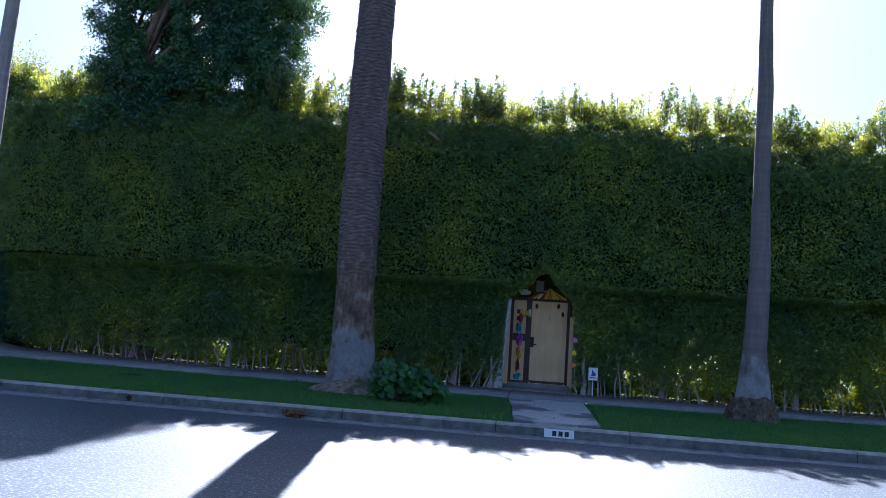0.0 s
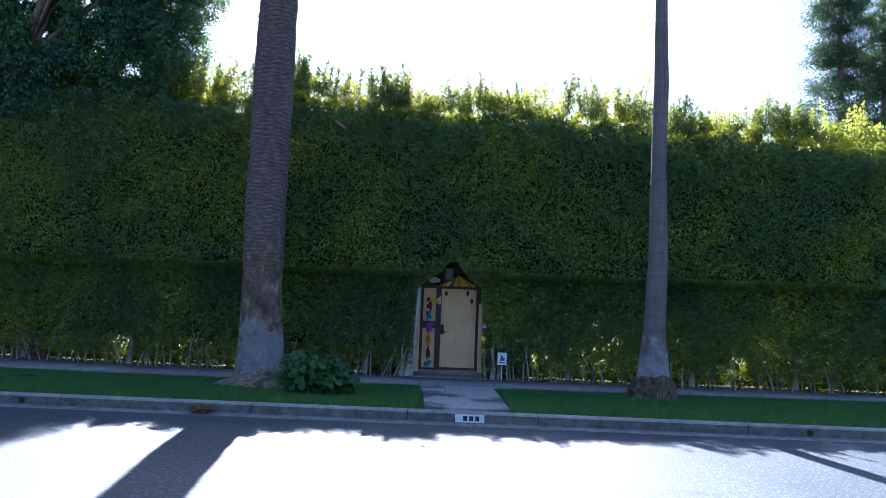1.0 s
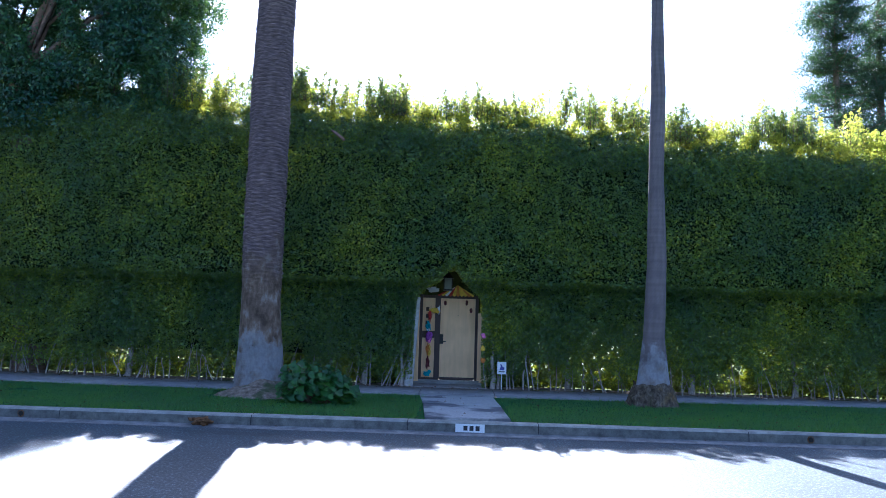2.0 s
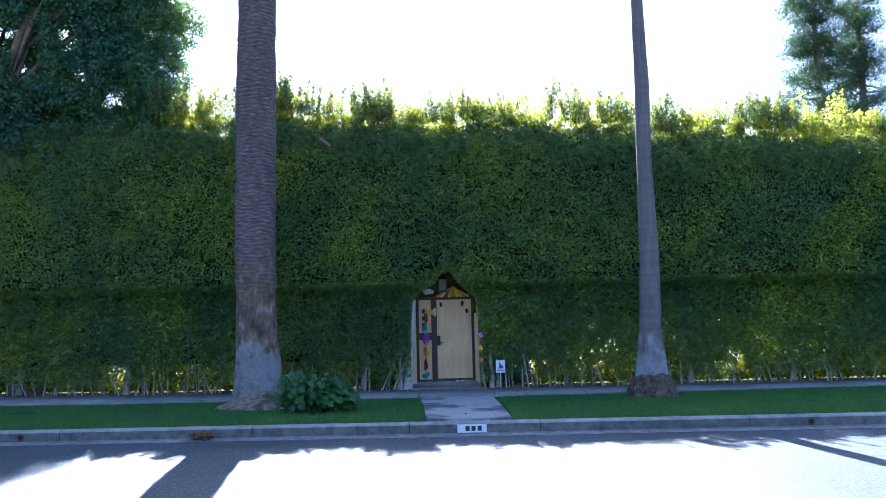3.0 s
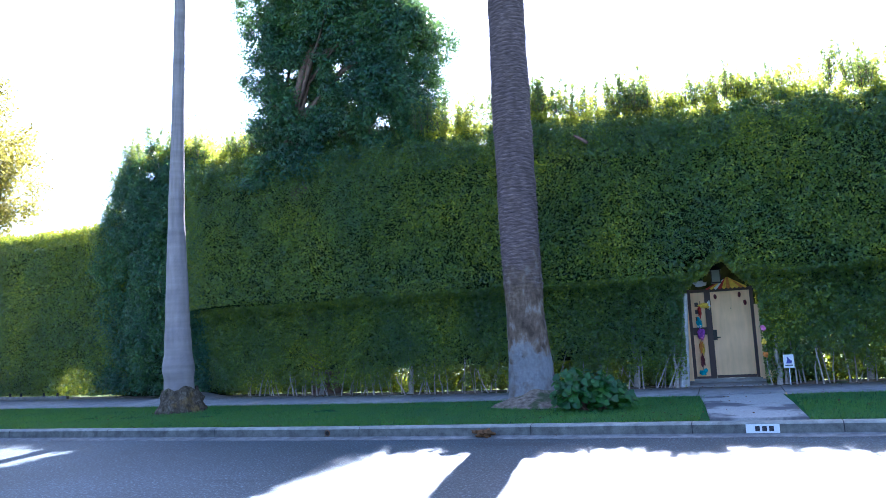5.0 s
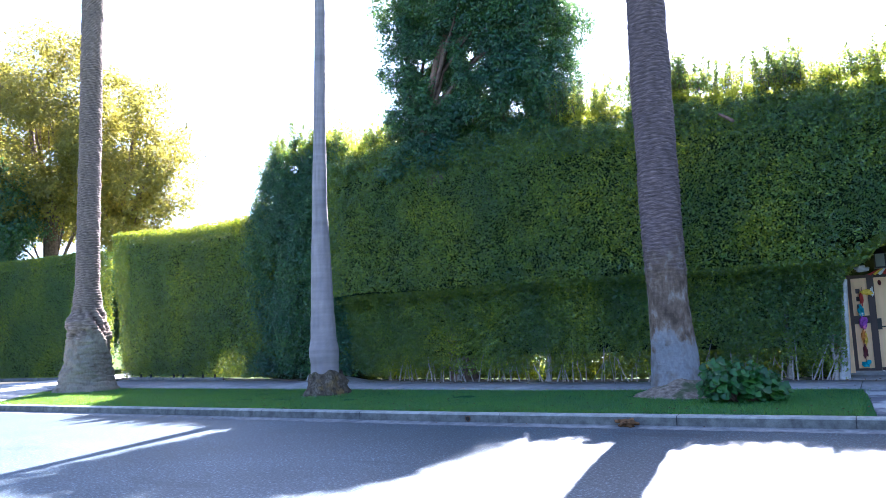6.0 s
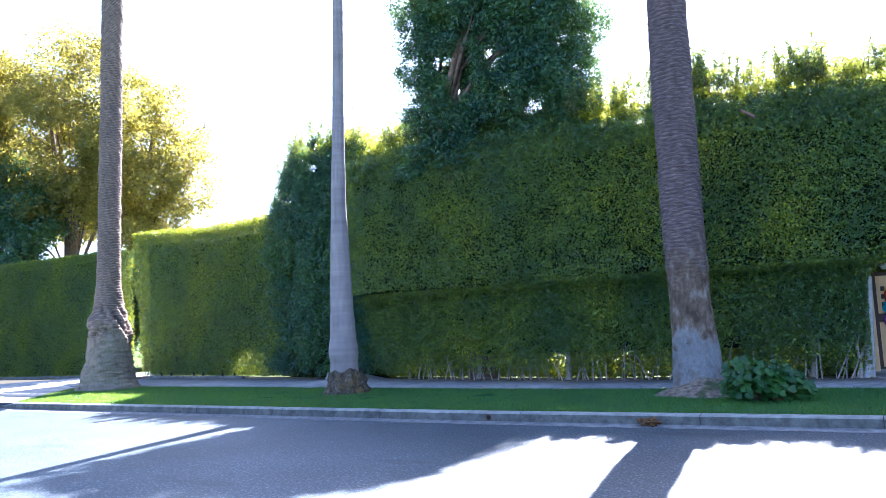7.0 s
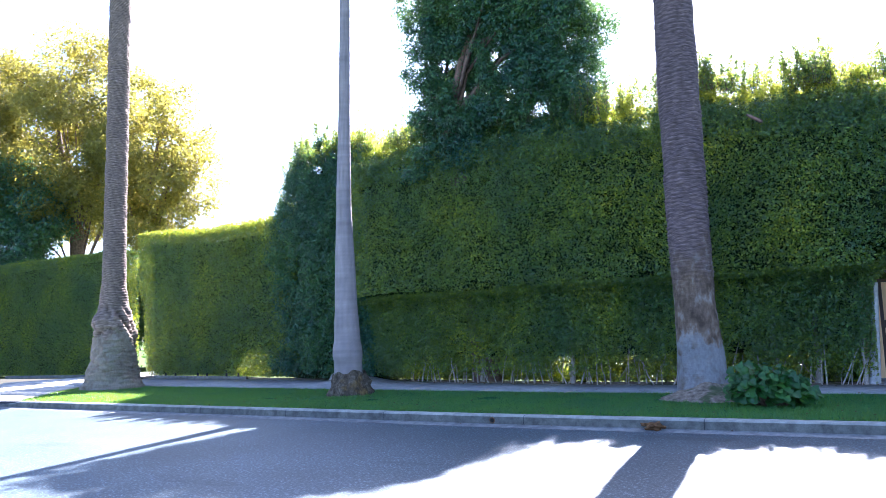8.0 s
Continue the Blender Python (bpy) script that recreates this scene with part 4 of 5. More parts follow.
# garland of small cloth figures hanging beside the door
gar = empty("garland", (1.08, 14.4, 2.1))
tagged(gar, "hanging garland of bright cloth and foil ornaments on the gate", "decoration")
for nm, m, x, z, rx, rz in (("yellow_bow", YELLOW, 1.17, 1.93, 0.09, 0.05), ("bow_tail", WHITE, 1.27, 1.95, 0.03, 0.07), ("bow_tail", YELLOW, 1.25, 1.90, 0.04, 0.03), ("red_tuft", RED, 1.06, 1.8, 0.025, 0.11), ("teal_tuft", TEAL, 1.03, 1.53, 0.045, 0.09), ("foil_tuft", WHITE, 1.03, 1.46, 0.03, 0.03), ("purple_tuft", PURPLE, 1.04, 1.27, 0.055, 0.1), ("pink_tuft", PINK, 1.06, 1.2, 0.03, 0.06), ("orange_tuft", ORANGE, 1.03, 0.98, 0.035, 0.1), ("yellow_tuft", YELLOW, 1.07, 0.93, 0.025, 0.1), ("maroon_tuft", MAROON, 1.03, 0.66, 0.035, 0.12), ("teal_tuft", TEAL, 1.03, 0.39, 0.06, 0.055)):
    part(nm, blob(x, 14.39, z, rx * 1.2, 0.035, rz * 1.15, x * 7 + z * 3, 1.1, 3), m, gar).location = (-1.08, -14.4, -2.1)
v, f = tube([(1.08, 14.40, 2.05), (1.04, 14.4, 1.4), (1.03, 14.4, 0.4)], [0.004] * 3, 5)
raw("cord", v, f, BLACK, gar).location = (-1.08, -14.4, -2.1)
for x, z in ((1.43, 2.13), (1.96, 2.15), (2.07, 1.96)):
    tagged(part("door_ornament", blob(x, 14.44, z, 0.035, 0.025, 0.065, x * 3, 0.3), MAROON, smooth=True), "small dark red ornament hung on the door", "ornament", "door ornaments")
for m, lab, z, r in ((PINK, "pink", 1.38, 0.042), (YELLOW, "yellow", 1.1, 0.038), (ORANGE, "orange", 0.84, 0.045)):
    tagged(part("paper_ornament", blob(2.33, 12.47, z, r, 0.03, r * 1.2, z * 5, 1.1, 3), m), lab + " crumpled ornament hanging beside the gate", "ornament", "gate side ornaments")
tagged(part("white_flower", blob(1.12, 14.35, 2.46, 0.14, 0.06, 0.065, 3.3, 0.8, 3), WHITE, smooth=True), "bunch of white cloth flowers over the gate", "flowers")

# the gate and what hangs on it stand on a low step, a little forward in the gap
STEP, EYE = 0.959, Vector((1.76, -4.96, 1.645))
for ob in [o for o in scene.objects if o.parent is None and o.name.split(".")[0] in ("gate", "tent_topper", "garland", "door_ornament", "white_flower")]:
    ob.location = EYE + (ob.location - EYE) * STEP
    ob.scale = (STEP, STEP, STEP)
quad_slab("step", [(0.72, 13.5), (2.36, 13.5), (2.36, 14.4), (0.72, 14.4)], 0.1, 0.262, WALKWAY, path, OFF)

# lantern hanging in the arch
lan = empty("lantern", (1.5, 13.2, 2.4))
tagged(lan, "black metal hanging lantern with clear glass", "lantern")


def lp(name, b, m):
    part(name, b, m, lan).location = (-1.5, -13.2, -2.4)


for sx in (1.40, 1.585):
    for sy in (13.11, 13.275):
        lp("corner_bar", boxed(sx, sx + 0.018, sy, sy + 0.018, 2.42, 2.68, 0.002), BLACK)
lp("base", boxed(1.39, 1.613, 13.1, 13.303, 2.39, 2.42), BLACK)
b = bmesh.new()
bmesh.ops.create_cone(b, cap_ends=True, segments=4, radius1=0.17, radius2=0.03, depth=0.12, matrix=Matrix.Translation((1.5, 13.2, 2.74)) @ Matrix.Rotation(radians(45), 4, "Z"))
lp("roof", b, BLACK)
lp("glass", boxed(1.42, 1.583, 13.13, 13.273, 2.422, 2.679, 0.002), GLASS)
v, f = tube([(1.5, 13.2, 2.8), (1.5, 13.2, 3.05)], [0.008, 0.008], 6)
raw("hook", v, f, BLACK, lan).location = (-1.5, -13.2, -2.4)

# notice on a stake
sign = empty("yard_sign", (2.76, 12.6, 0.2))
tagged(sign, "small square white notice on a thin stake by the hedge", "sign")
SO = (-2.76, -12.6, -0.2)
part("board", boxed(2.66, 2.86, 12.58, 12.592, 0.54, 0.81, 0.003), WHITE, sign).location = SO
part("stake", boxed(2.752, 2.768, 12.594, 12.606, 0.17, 0.76, 0.002), WHITE, sign).location = SO
b = bmesh.new()
f0 = [b.verts.new((x, 12.577, z)) for x, z in ((2.71, 0.63), (2.81, 0.63), (2.82, 0.69), (2.785, 0.7), (2.745, 0.765), (2.725, 0.77), (2.735, 0.71))]
b.faces.new(f0)
part("picture", b, BLUE, sign, "dark blue plain figure").location = SO
part("text_bar", boxed(2.69, 2.83, 12.576, 12.5795, 0.585, 0.603, 0.0005), GREYMARK, sign).location = SO

# painted number panel on the kerb, its digits as bars
ky = float(kerb_y(2.0))
num = empty("kerb_number", (1.98, ky, 0.1))
tagged(num, "white painted panel on the kerb with dark bars", "painted panel")
NO = (-1.98, -ky, -0.1)
b = bmesh.new()
b.faces.new([b.verts.new(p) for p in ((1.765, ky - 0.018, 0.03), (2.2, ky - 0.018, 0.03), (2.2, ky - 0.006, 0.15), (1.765, ky - 0.006, 0.15))])
part("panel", b, WHITE, num).location = NO
for k2 in range(3):
    xx = 1.885 + 0.09 * k2
    b = bmesh.new()
    b.faces.new([b.verts.new(p) for p in ((xx, ky - 0.0225, 0.055), (xx + 0.06, ky - 0.0225, 0.055), (xx + 0.06, ky - 0.0135, 0.125), (xx, ky - 0.0135, 0.125))])
    part("bar", b, GREYMARK, num).location = NO


# drain holes and a rusty broken patch at the kerb
def ring_hole(x, broken=False):
    y = float(kerb_y(x)) - 0.014
    h = empty("kerb_drain", (x, y, 0.09))
    tagged(h, "round rusty drain outlet in the kerb face", "drain", "kerb drains")
    b = bmesh.new()
    bmesh.ops.create_cone(b, cap_ends=True, segments=18, radius1=0.04, radius2=0.036, depth=0.012, matrix=Matrix.Rotation(radians(90), 4, "X"))
    part("outlet", b, BLACK, h)
    b = bmesh.new()
    bmesh.ops.create_circle(b, segments=18, radius=0.052, cap_ends=False, matrix=Matrix.Rotation(radians(90), 4, "X"))
    ed = list(b.edges)
    r = bmesh.ops.extrude_edge_only(b, edges=ed)
    for v in r["geom"]:
        if isinstance(v, bmesh.types.BMVert):
            v.co = v.co * 0.75 + Vector((0, -0.008, 0))
    part("rim", b, RUST, h)


ring_hole(-4.78)
ring_hole(7.0)
tagged(part("debris", blob(-2.02, 6.74, 0.08, 0.15, 0.07, 0.055, 4.4, 1.3, 4), RUST), "torn rusty brown palm husk lying in the gutter", "debris")


# things half seen behind and under the hedge
bench = empty("garden_bench", (-6.9, 16.0, 0.15))
tagged(bench, "white slatted garden bench behind the hedge", "bench")
for k2, (yy, zz2) in enumerate(((-0.05, 0.52), (0.12, 0.52), (0.28, 0.52), (0.36, 0.82), (0.37, 0.66))):
    part("slat", boxed(-0.7, 0.7, yy - 0.04 if k2 < 3 else yy, yy + 0.06 if k2 < 3 else yy + 0.03, zz2 - 0.15, zz2 - (0.12 if k2 < 3 else 0.05), 0.006), WHITE, bench)
for lx_ in (-0.62, 0.56):
    for ly_ in (-0.06, 0.3):
        part("leg", boxed(lx_, lx_ + 0.06, ly_, ly_ + 0.06, -0.05, 0.365 if ly_ < 0 else 0.78, 0.006), WHITE, bench)
tagged(part("rock", blob(-13.75, 13.75, 0.3, 0.2, 0.13, 0.15, 8.8, 0.7, 3), KERBTOP), "small pale rock at the foot of the shrub", "rock")
for xx in (-23.6, -22.9, -21.4, -20.8, -19.6, -18.9):
    b = bmesh.new()
    bmesh.ops.create_cone(b, cap_ends=True, segments=10, radius1=0.04, radius2=0.03, depth=0.12)
    sp = part("sprinkler_head", b, BLACK, None)
    sp.location = (xx, float(walk_back(xx)) + 0.05, 0.355)
    tagged(sp, "small black sprinkler head on the edging", "sprinkler", "sprinkler heads")


# ---- street palms ----
def palm(label, y, prof, bark, top, ridge, foot=None, group="street palms", seed=1, flare=0.0, lump=0.0):
    """prof: rows of height, centre and radius up the trunk."""
    z0, c0 = prof[0][0], prof[0][1]
    p = empty("palm_tree", (c0, y, 0.19))
    tagged(p, label, "palm tree", group)
    zz, cc, rr = [np.array(c, float) for c in zip(*prof)]
    zs = np.concatenate([np.arange(zz[0], 11, 0.0145 if ridge > 0.01 else 0.04), np.arange(11, top, 0.05)])
    segs = 44
    th = np.linspace(0, 2 * np.pi, segs, endpoint=False)
    Z, T = np.meshgrid(zs, th, indexing="ij")
    sl = (cc[-1] - cc[-2]) / (zz[-1] - zz[-2])
    C = np.where(Z > zz[-1], cc[-1] + (Z - zz[-1]) * sl * 0.6, np.interp(Z, zz, cc))
    R = np.interp(Z, zz, rr)
    wob = 0.012 * fbm(T * 1.6 + 5, Z * 1.1, seed)
    u = T * 7 / (2 * np.pi) * 1.0
    ringn = np.sin(Z * 2 * np.pi / 0.085 + 2.2 * fbm(np.cos(T) * 2 + 9, Z * 0.8 + np.sin(T) * 2, seed + 3) * 2.0)
    scal = fbm(np.cos(T) * 5 + 20, Z * 9 + np.sin(T) * 5, seed + 8)
    saw = np.mod(Z / 0.085 + 1.3 * fbm(np.cos(T) * 1.5 + 9, Z * 1.2 + np.sin(T) * 1.5, seed + 3) + 0.5 * fbm(np.cos(T) * 6 + 3, Z * 5 + np.sin(T) * 6, seed + 5), 1.0)
    ringn = 1.6 * saw ** 1.5 - 0.6
    amp = ridge * np.clip((Z - flare) / 0.6, 0.06, 1)
    R = R + wob + amp * (0.55 * ringn * (0.6 + 0.6 * scal) + 0.6 * scal)
    R = R + lump * np.clip((2.9 - Z) / 0.3, 0, 1) * (fbm(np.cos(T) * 2.2 + 30, Z * 2.2 + np.sin(T) * 2.2, seed + 21) + 0.35 * fbm(np.cos(T) * 11 + 30, Z * 11 + np.sin(T) * 11, seed + 29) + 0.5 * fbm(np.cos(T) * 6 + 30, Z * 6 + np.sin(T) * 6, seed + 25))
    v = np.stack([C + R * np.cos(T) - c0, R * np.sin(T), Z - 0.19], -1).reshape(-1, 3)
    n = len(zs)
    i, j = np.meshgrid(np.arange(n - 1), np.arange(segs), indexing="ij")
    k = (j + 1) % segs
    f = np.stack([i * segs + j, i * segs + k, (i + 1) * segs + k, (i + 1) * segs + j], -1).reshape(-1, 4)
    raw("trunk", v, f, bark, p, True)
    if foot:
        r0, r1, h = foot
        b = bmesh.new()
        bmesh.ops.create_cone(b, cap_ends=False, segments=36, radius1=r0, radius2=r1, depth=h)
        bmesh.ops.subdivide_edges(b, edges=list(b.edges), cuts=4, use_grid_fill=True)
        for w_ in b.verts:
            q = 1 + 0.22 * noise.noise(Vector((w_.co.x * 5, w_.co.y * 5, w_.co.z * 6 + seed))) + 0.1 * noise.noise(Vector((w_.co.x * 14, w_.co.y * 14, w_.co.z * 14)))
            w_.co.x *= q
            w_.co.y *= q
            w_.co.z += h / 2 - 0.02 + 0.12 * (w_.co.z / h + 0.5) * noise.noise(Vector((w_.co.x * 4, w_.co.y * 4, seed)))
        part("foot", b, BOOT, p, "matted brown root boss", True)
    # crown of fronds, out of sight above
    limbs, pos, out = [], [], []
    ct = float(C[-1, 0]) - c0
    for a in range(26):
        ang, el = a * 2.4, 1.1 - 1.5 * (a / 26)
        d = np.array([math.cos(ang), math.sin(ang)])
        t = np.linspace(0, 1, 7)
        pts = np.stack([ct + d[0] * 2.1 * t * math.cos(el * 0.6), d[1] * 2.1 * t * math.cos(el * 0.6), top - 0.2 + 2.0 * t * math.sin(el) - 1.1 * t * t], 1)
        limbs.append((pts, np.linspace(0.03, 0.006, 7)))
        m = 60
        tt = RNG.uniform(0.25, 1, m)
        base = np.array([np.interp(tt, t, pts[:, q]) for q in range(3)]).T
        sd = RNG.choice([-1, 1], m)[:, None] * np.array([[-d[1], d[0], -0.4]]) * RNG.uniform(0.1, 0.3, (m, 1))
        pos.append(base + sd)
        out.append(np.tile([[0, 0, 1.0]], (m, 1)))
    tubes("frond_stalks", limbs, FROND, p, 5)
    leaves("frond_leaves", np.concatenate(pos), np.concatenate(out), 0.6, 0.05, FROND, p, 0.4, 0.6)
    return p


palm("thick palm trunk with ringed brown bark and a pale bare foot", 10.2, [(0.15, -2.05, 0.56), (0.3, -2.05, 0.49), (0.51, -2.05, 0.46), (1.1, -2.06, 0.41), (1.98, -2.1, 0.38), (3.76, -2.11, 0.39), (6.03, -2.1, 0.385), (8.25, -2.07, 0.365)], BARK_A, 17.5, 0.04, seed=3, flare=1.9, lump=0.02)
palm("slender grey palm trunk with a peeling swollen base", 10.2, [(0.15, 5.5, 0.44), (0.3, 5.5, 0.37), (0.55, 5.52, 0.32), (0.83, 5.525, 0.275), (1.48, 5.53, 0.205), (2.9, 5.58, 0.185), (4.58, 5.56, 0.145), (6.3, 5.59, 0.14), (8.0, 5.57, 0.115)], BARK_D, 19, 0.003, (0.52, 0.34, 0.45), seed=11, flare=0.8)
palm("slender pale grey palm trunk with a matted brown foot", 9.9, [(0.15, -10.16, 0.36), (0.72, -10.21, 0.335), (0.95, -10.21, 0.328), (1.13, -10.22, 0.358), (1.3, -10.22, 0.35), (1.5, -10.22, 0.308), (2.0, -10.22, 0.285), (2.15, -10.22, 0.268), (2.83, -10.22, 0.252), (4.76, -10.2, 0.18), (7.0, -10.1, 0.142), (9.77, -9.97, 0.125)], BARK_B, 19, 0.0015, (0.6, 0.37, 0.56), seed=17, flare=0.8)
palm("thick rough-barked palm trunk with a bulging base", 11.2, [(0.15, -20.8, 0.98), (0.45, -20.8, 0.84), (1.07, -20.76, 0.68), (1.79, -20.7, 0.6), (2.45, -20.76, 0.58), (2.85, -20.76, 0.45), (3.6, -20.76, 0.37), (5.5, -20.7, 0.345), (9.2, -20.55, 0.335), (13, -20.4, 0.34)], BARK_C, 18, 0.042, seed=23, flare=2.5, lump=0.15)

# soil mound round the thick palm
b = bmesh.new()
bmesh.ops.create_grid(b, x_segments=40, y_segments=40, size=1.5)
for v in b.verts:
    d = math.hypot(v.co.x / 1.05, v.co.y / 1.05)
    k = max(0.0, 1 - d) ** 0.9
    v.co.z = -0.05 + 0.38 * k + 0.07 * noise.noise(Vector((v.co.x * 3, v.co.y * 3, 2))) * (0.4 + k)
md = part("soil_mound", b, SOIL, None, smooth=True)
md.location = (-1.85, 9.95, 0.18)
tagged(md, "bare dry soil mound round the foot of the thick palm", "soil", kind="structure")

# broad-leaved bush beside it
bush = empty("bush", (-0.62, 8.65, 0.19))
tagged(bush, "low bush with large round glossy green leaves on the verge", "bush")
limbs = []
b_all_v, b_all_f, o = [], [], 0
for i in range(760):
    u, w_ = RNG.uniform(0, 2 * np.pi), RNG.uniform(0.02, 1) ** 0.75
    r = RNG.uniform(0.55, 1.0)
    cx, cy = 0.74 * r * math.cos(u) * math.sqrt(1 - 0.75 * w_ ** 2), 0.6 * r * math.sin(u) * math.sqrt(1 - 0.75 * w_ ** 2)
    cz = 0.07 + 0.6 * r * w_ * (1.0 - 0.35 * (cx / 0.74))
    s = RNG.uniform(0.04, 0.085)
    nrm = Vector((cx * 0.8 + RNG.normal(0, 0.35), cy * 0.8 - 0.4 + RNG.normal(0, 0.35), 0.8 + RNG.normal(0, 0.3))).normalized()
    q = nrm.to_track_quat("Z", "Y").to_matrix()
    ring = []
    for a in range(9):
        t = 2 * math.pi * a / 9 + 0.2
        rr2 = s * (1.0 if a else 0.6)
        ring.append(Vector((cx, cy, cz)) + q @ Vector((rr2 * math.cos(t), rr2 * math.sin(t), 0.25 * s * math.sin(2 * t))))
    b_all_v += [Vector((cx, cy, cz)) - nrm * s * 0.18] + ring
    b_all_f += [[o, o + 1 + a, o + 1 + (a + 1) % 9] for a in range(9)]
    o += 10
    if i % 7 == 0:
        limbs.append(([(cx * 0.3, cy * 0.3, 0), (cx * 0.6, cy * 0.6, cz * 0.6), (cx, cy, cz)], [0.012, 0.009, 0.005]))
tagged(raw("foliage", [tuple(v) for v in b_all_v], b_all_f, BROAD, bush, True), kind="stuff")
tubes("stalks", limbs, BARK, bush, 5)


# ---- trees behind the hedges ----
def crown_points(count, per, centre, radii, seed, shell=0.45, clump=0.5, gap=-0.2, under=None):
    """Leaf places gathered in clumps through an uneven crown."""
    cs = []
    g = np.random.default_rng(seed)
    while len(cs) < count:
        d = unit(g.normal(0, 1, (1, 3)))[0]
        r = g.uniform(shell, 1.0) ** 0.7
        k = 1 + 0.22 * noise.noise(Vector(d * 2.1) + Vector((seed, 0, 0)))
        p = d * r * k
        if noise.noise(Vector(p * 2.3) + Vector((0, seed, 0))) < gap:
            continue
        q = np.array(centre) + p * np.array(radii)
        if under and q[2] < under:
            continue
        cs.append(q)
    cs = np.array(cs)
    idx = np.repeat(np.arange(count), per)
    off = unit(g.normal(0, 1, (len(idx), 3))) * g.random((len(idx), 1)) ** 0.5 * clump * np.array([1, 1, 0.75])
    pos = cs[idx] + off
    return cs, pos, unit(off + np.array([0, 0, clump * 0.8]) + (pos - np.array(centre)) * 0.08)


def block_points(count, per, seed):
    """Leafy tufts through a dense upright crown with nearly straight sides and a few gaps."""
    g = np.random.default_rng(seed)
    x, z, y = g.uniform(-10.9, -3.7, count), g.uniform(5.9, 12.0, count), 12.55 + 2.6 * g.random(count) ** 1.5
    left = np.interp(z, [6.2, 7.5, 9.3, 11.3], [-10.2, -10.0, -9.9, -10.35]) + 0.45 * fbm(z * 1.3, y * 0.9, 71)
    right = np.interp(z, [6.2, 7.4, 8.8, 9.5, 11], [-5.0, -4.9, -5.2, -4.8, -5.0]) + 0.3 * fbm(z * 1.3 + 9, y * 0.9, 72)
    roof = np.interp(x, [-10.6, -9.4, -8, -6.4, -5.5, -4.6, -3.8], [10.7, 11.5, 11.7, 11.4, 10.5, 9.7, 9.2]) + 0.3 * fbm(x * 1.2, y, 73)
    keep = (x > left) & (x < right) & (z < roof) & ((z > 7.0) | (y > 12.75))
    x, y, z = x[keep], y[keep], z[keep]
    # gaps that run back through the crown
    s = (y + 5.0) / 18.2
    gx, gz = 1.65 + (x - 1.65) / s, 1.65 + (z - 1.65) / s
    keep = fbm(gx * 1.3, gz * 1.5, 77) > np.interp(z, [6.5, 8.0, 10.0], [-0.58, -0.58, -0.75])
    for hx, hz, hr in ((-7.48, 8.8, 0.1), (-6.33, 7.12, 0.1), (-7.75, 6.63, 0.08), (-9.0, 8.94, 0.1), (-8.54, 7.99, 0.05), (-7.11, 7.88, 0.03)):
        keep &= ((gx - hx) / 1.3) ** 2 + (gz - hz) ** 2 > ((hr + 0.15) * (1 + 0.9 * fbm(gx * 5, gz * 5, 74))) ** 2
    keep &= ~((np.abs(gx + 8.45) < 0.45) & (np.abs(gz - 8.45) < 0.65) & (y < 12.95))
    cs = np.stack([x, y, z], 1)[keep]
    i = np.repeat(np.arange(len(cs)), per)
    off = unit(g.normal(0, 1, (len(i), 3))) * g.random((len(i), 1)) ** 0.45 * g.uniform(0.2, 0.42, (len(cs), 1))[i] * np.array([1, 1, 0.8])
    return cs, cs[i] + off, unit(unit(off) + np.array([0, -0.2, 0.6]))


def tree(name, label, category, at, trunks, centre, radii, count, per, leaf, material, seed, clump, gap=-0.2, shell=0.45, under=None, group=""):
    t = empty(name, at)
    tagged(t, label, category, group)
    o = -t.location
    cs, pos, out = block_points(count, per, seed) if name == "ficus_tree" else crown_points(count, per, centre, radii, seed, shell, clump, gap, under)
    leaves("crown", pos, out, leaf, leaf * 0.5, material, t, 0.45 if name == "ficus_tree" else 0.7).location = o
    limbs = []
    g = np.random.default_rng(seed + 1)
    tips = [np.array(tr[-1][:3]) for tr in trunks]
    for c in cs[g.choice(len(cs), min(26, len(cs)), replace=False)]:
        tr = trunks[g.integers(len(trunks))]
        a = np.array(tr[g.integers(1, len(tr))][:3])
        if c[2] < a[2] + 0.4 or a[2] < 5 and c[2] > 10:
            continue
        limbs.append((np.array([a, a * 0.5 + c * 0.5 + g.normal(0, 0.2, 3), c]), [0.09, 0.05, 0.015]))
    tagged(tubes("branch_growth", limbs, BARK, t, 6), kind="stuff").location = o
    for tr in trunks:
        pts, rad = np.array([p[:3] for p in tr]), [p[3] for p in tr]
        v, f = tube(pts, rad, 12)
        raw("trunk", v, f, TAWNY if name == "ficus_tree" else BARK, t, True).location = o
    return t


tree("ficus_tree", "dense dark green tree with leaning trunks behind the hedge", "tree", (-8.7, 14.3, 0.1),
     [[(-8.8, 14.0, 0.0, 0.26), (-9.0, 13.7, 5, 0.18), (-9.15, 13.2, 6.4, 0.13), (-8.95, 12.95, 7.2, 0.1), (-8.4, 12.85, 8.75, 0.085), (-8.0, 13.1, 10.0, 0.06), (-7.8, 13.5, 11.2, 0.03)],
      [(-8.5, 14.1, 0.0, 0.25), (-8.7, 13.7, 5, 0.17), (-8.8, 13.2, 6.5, 0.12), (-8.65, 12.95, 7.4, 0.1), (-8.1, 12.85, 9.1, 0.09), (-7.7, 13.2, 10.3, 0.06), (-7.2, 13.6, 11.0, 0.03)]],
     (-7.3, 13.6, 9.0), (3.2, 1.4, 2.8), 4000, 125, 0.088, FICUS, 31, 0.38)
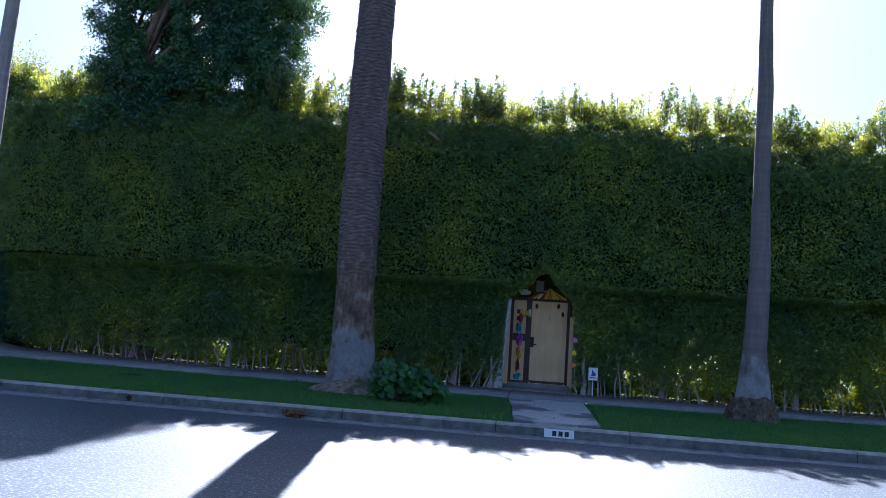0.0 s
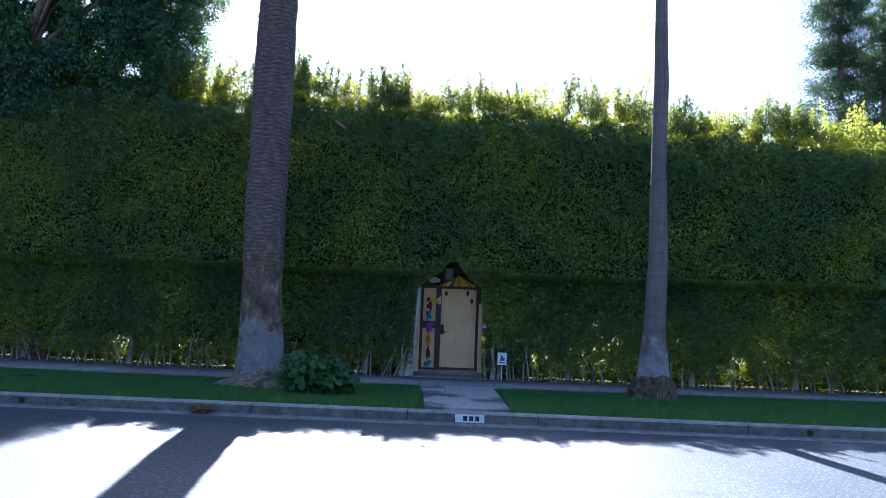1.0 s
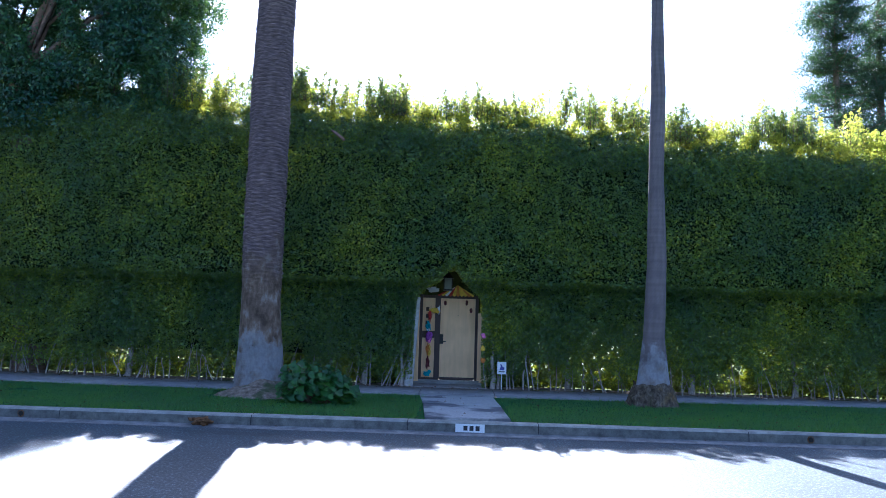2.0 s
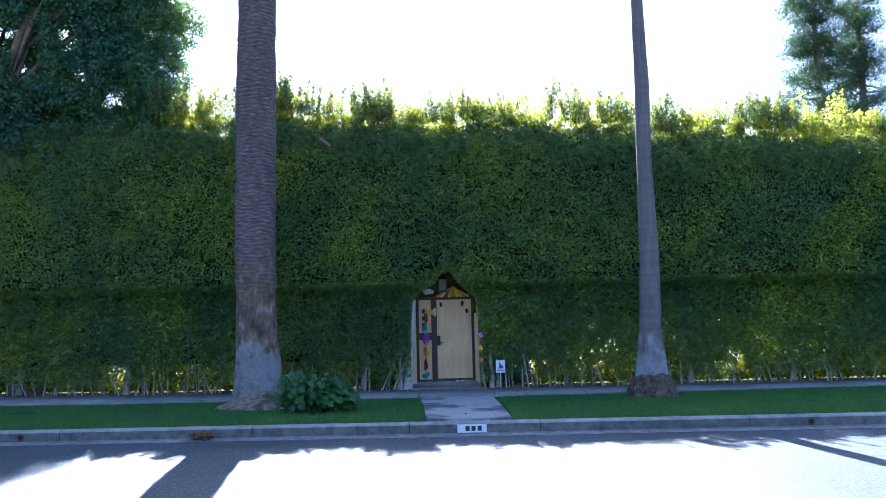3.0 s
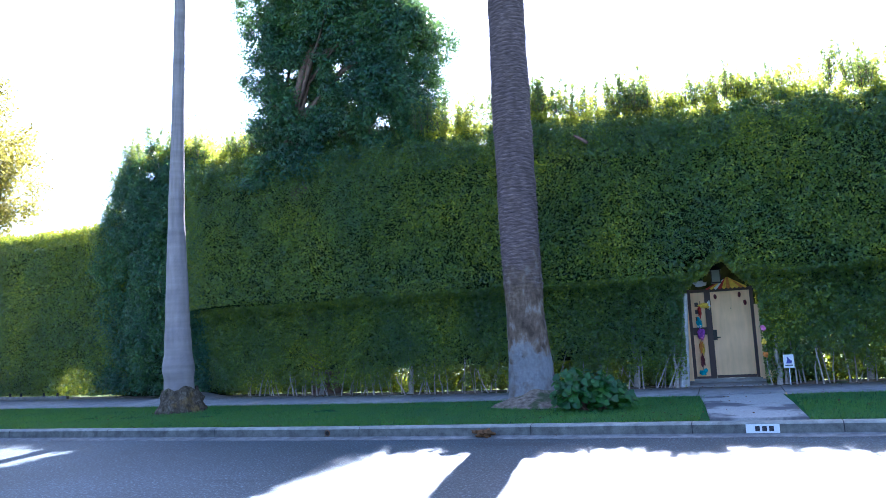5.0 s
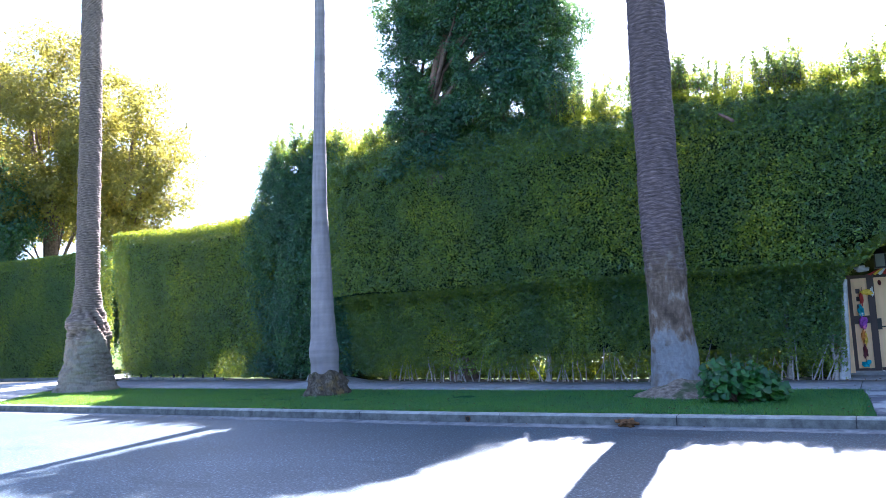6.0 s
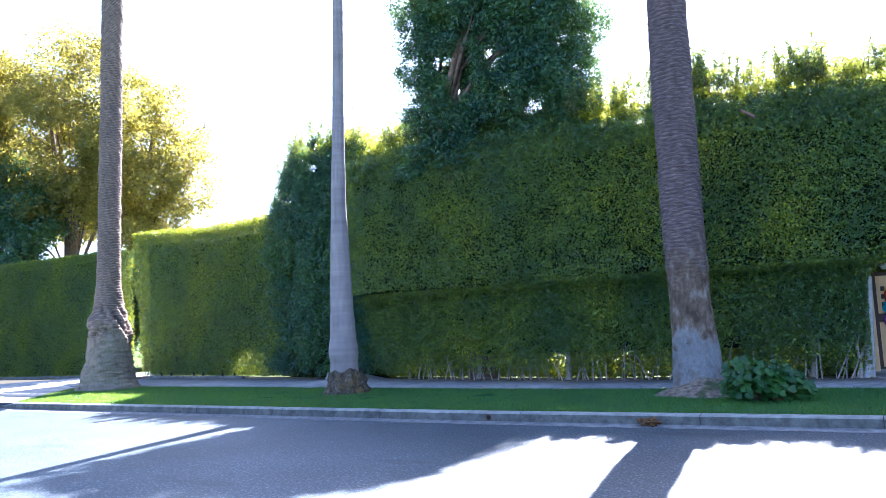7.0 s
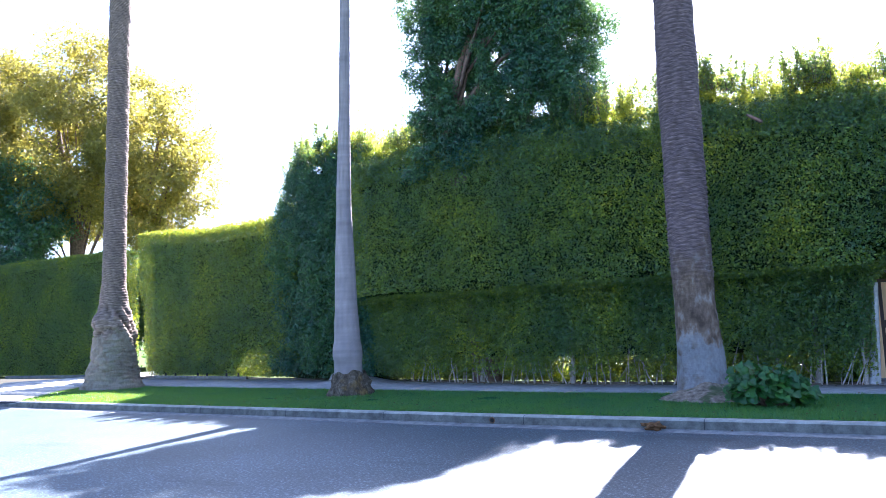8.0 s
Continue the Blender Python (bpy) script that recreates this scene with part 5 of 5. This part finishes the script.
tree("shade_tree", "spreading tree with dense yellow-green sunlit leaves", "tree", (-38.8, 22.0, 0.1),
     [[(-38.8, 22, 0, 0.5), (-38.9, 22, 5, 0.42), (-38.9, 22, 9.5, 0.34), (-40.5, 22, 13, 0.16), (-41, 22, 16, 0.06)], [(-38.9, 22, 8, 0.3), (-37.2, 22.2, 10.5, 0.18), (-36.6, 22.3, 14, 0.06)]],
     (-42.0, 22.5, 12.7), (8.4, 4.6, 7.5), 900, 120, 0.22, PALE, 43, 0.95, -0.16, 0.35, 8.2)
tree("shade_tree", "smaller tree with loose pale yellow-green leaves", "tree", (-33.4, 22.6, 0.1),
     [[(-33.2, 22.6, 0, 0.26), (-33.4, 22.6, 6, 0.24), (-33.4, 22.5, 9, 0.2), (-32.4, 22.5, 13, 0.06)], [(-33.4, 22.6, 7.8, 0.16), (-31.6, 22.4, 10, 0.1), (-30.6, 22.4, 12, 0.04)]],
     (-32.9, 22.5, 10.9), (3.9, 3.2, 5.0), 330, 120, 0.2, PALE, 45, 0.75, -0.16, 0.3, 6.4)
tree("shade_tree", "dark green tree in shade behind the far hedge", "tree", (-44, 20.0, 0.1),
     [[(-44, 20, 0, 0.35), (-44.2, 20, 5, 0.26), (-44, 20, 8.5, 0.1)]],
     (-43.4, 20.2, 8.4), (6.0, 2.0, 4.2), 480, 110, 0.2, FICUS, 47, 0.9, -0.3, 0.3, 3.0)


tree("shade_tree", "low dark green tree at the end of the driveway", "tree", (-38, 27.0, 0.0),
     [[(-38, 27, 0, 0.3), (-38, 27, 2.5, 0.22), (-38.2, 27, 5, 0.1)]],
     (-38, 27.5, 4.0), (9.5, 2.5, 3.9), 330, 90, 0.3, FICUS, 53, 1.2, -0.5, 0.2, 0.8)


def conifer(at, height, spread, seed, label):
    g = np.random.default_rng(seed)
    t = empty("pine_tree", at)
    tagged(t, label, "pine tree", "pines behind the hedge")
    v, f = tube([(0, 0, 0), (0.05, 0, height * 0.4), (-0.05, 0, height * 0.75), (0, 0, height)], [0.28, 0.2, 0.12, 0.03], 10)
    raw("trunk", v, f, BARK, t, True)
    limbs, pos, out = [], [], []
    z = height * 0.3
    while z < height - 0.3:
        ln = spread * (1 - 0.72 * ((z / height - 0.3) / 0.7)) * g.uniform(0.6, 1.15)
        for a in range(g.integers(3, 6)):
            an = g.uniform(0, 2 * np.pi)
            d = np.array([math.cos(an), math.sin(an)])
            l2 = ln * g.uniform(0.6, 1.1)
            pts = np.array([[0, 0, z], [d[0] * l2 * 0.5, d[1] * l2 * 0.5, z - 0.05 * l2], [d[0] * l2, d[1] * l2, z + 0.12 * l2]])
            limbs.append((pts, [0.045, 0.03, 0.01]))
            for s in np.arange(0.25, 1.02, 0.13):
                c = np.array([np.interp(s, [0, 0.5, 1], pts[:, q]) for q in range(3)]) + g.normal(0, 0.12, 3)
                m = 120
                o = g.normal(0, 1, (m, 3)) * np.array([0.24, 0.24, 0.12])
                pos.append(c + o)
                out.append(unit(o + np.array([0, 0, 0.2])))
        z += g.uniform(0.32, 0.62)
    tagged(tubes("branches", limbs, BARK, t, 5), kind="stuff")
    leaves("needles", np.concatenate(pos), np.concatenate(out), 0.14, 0.032, NEEDLE, t, 0.9, 0.1)


conifer((18.7, 30, -0.04), 19.5, 3.4, 3, "tall dark green pine with tiered branches behind the hedge")
conifer((21.2, 31, -0.04), 21.0, 3.6, 5, "tall dense dark green pine with long branches behind the hedge")
conifer((24.2, 30, -0.04), 18.0, 3.4, 8, "dark green bushy pine behind the hedge")
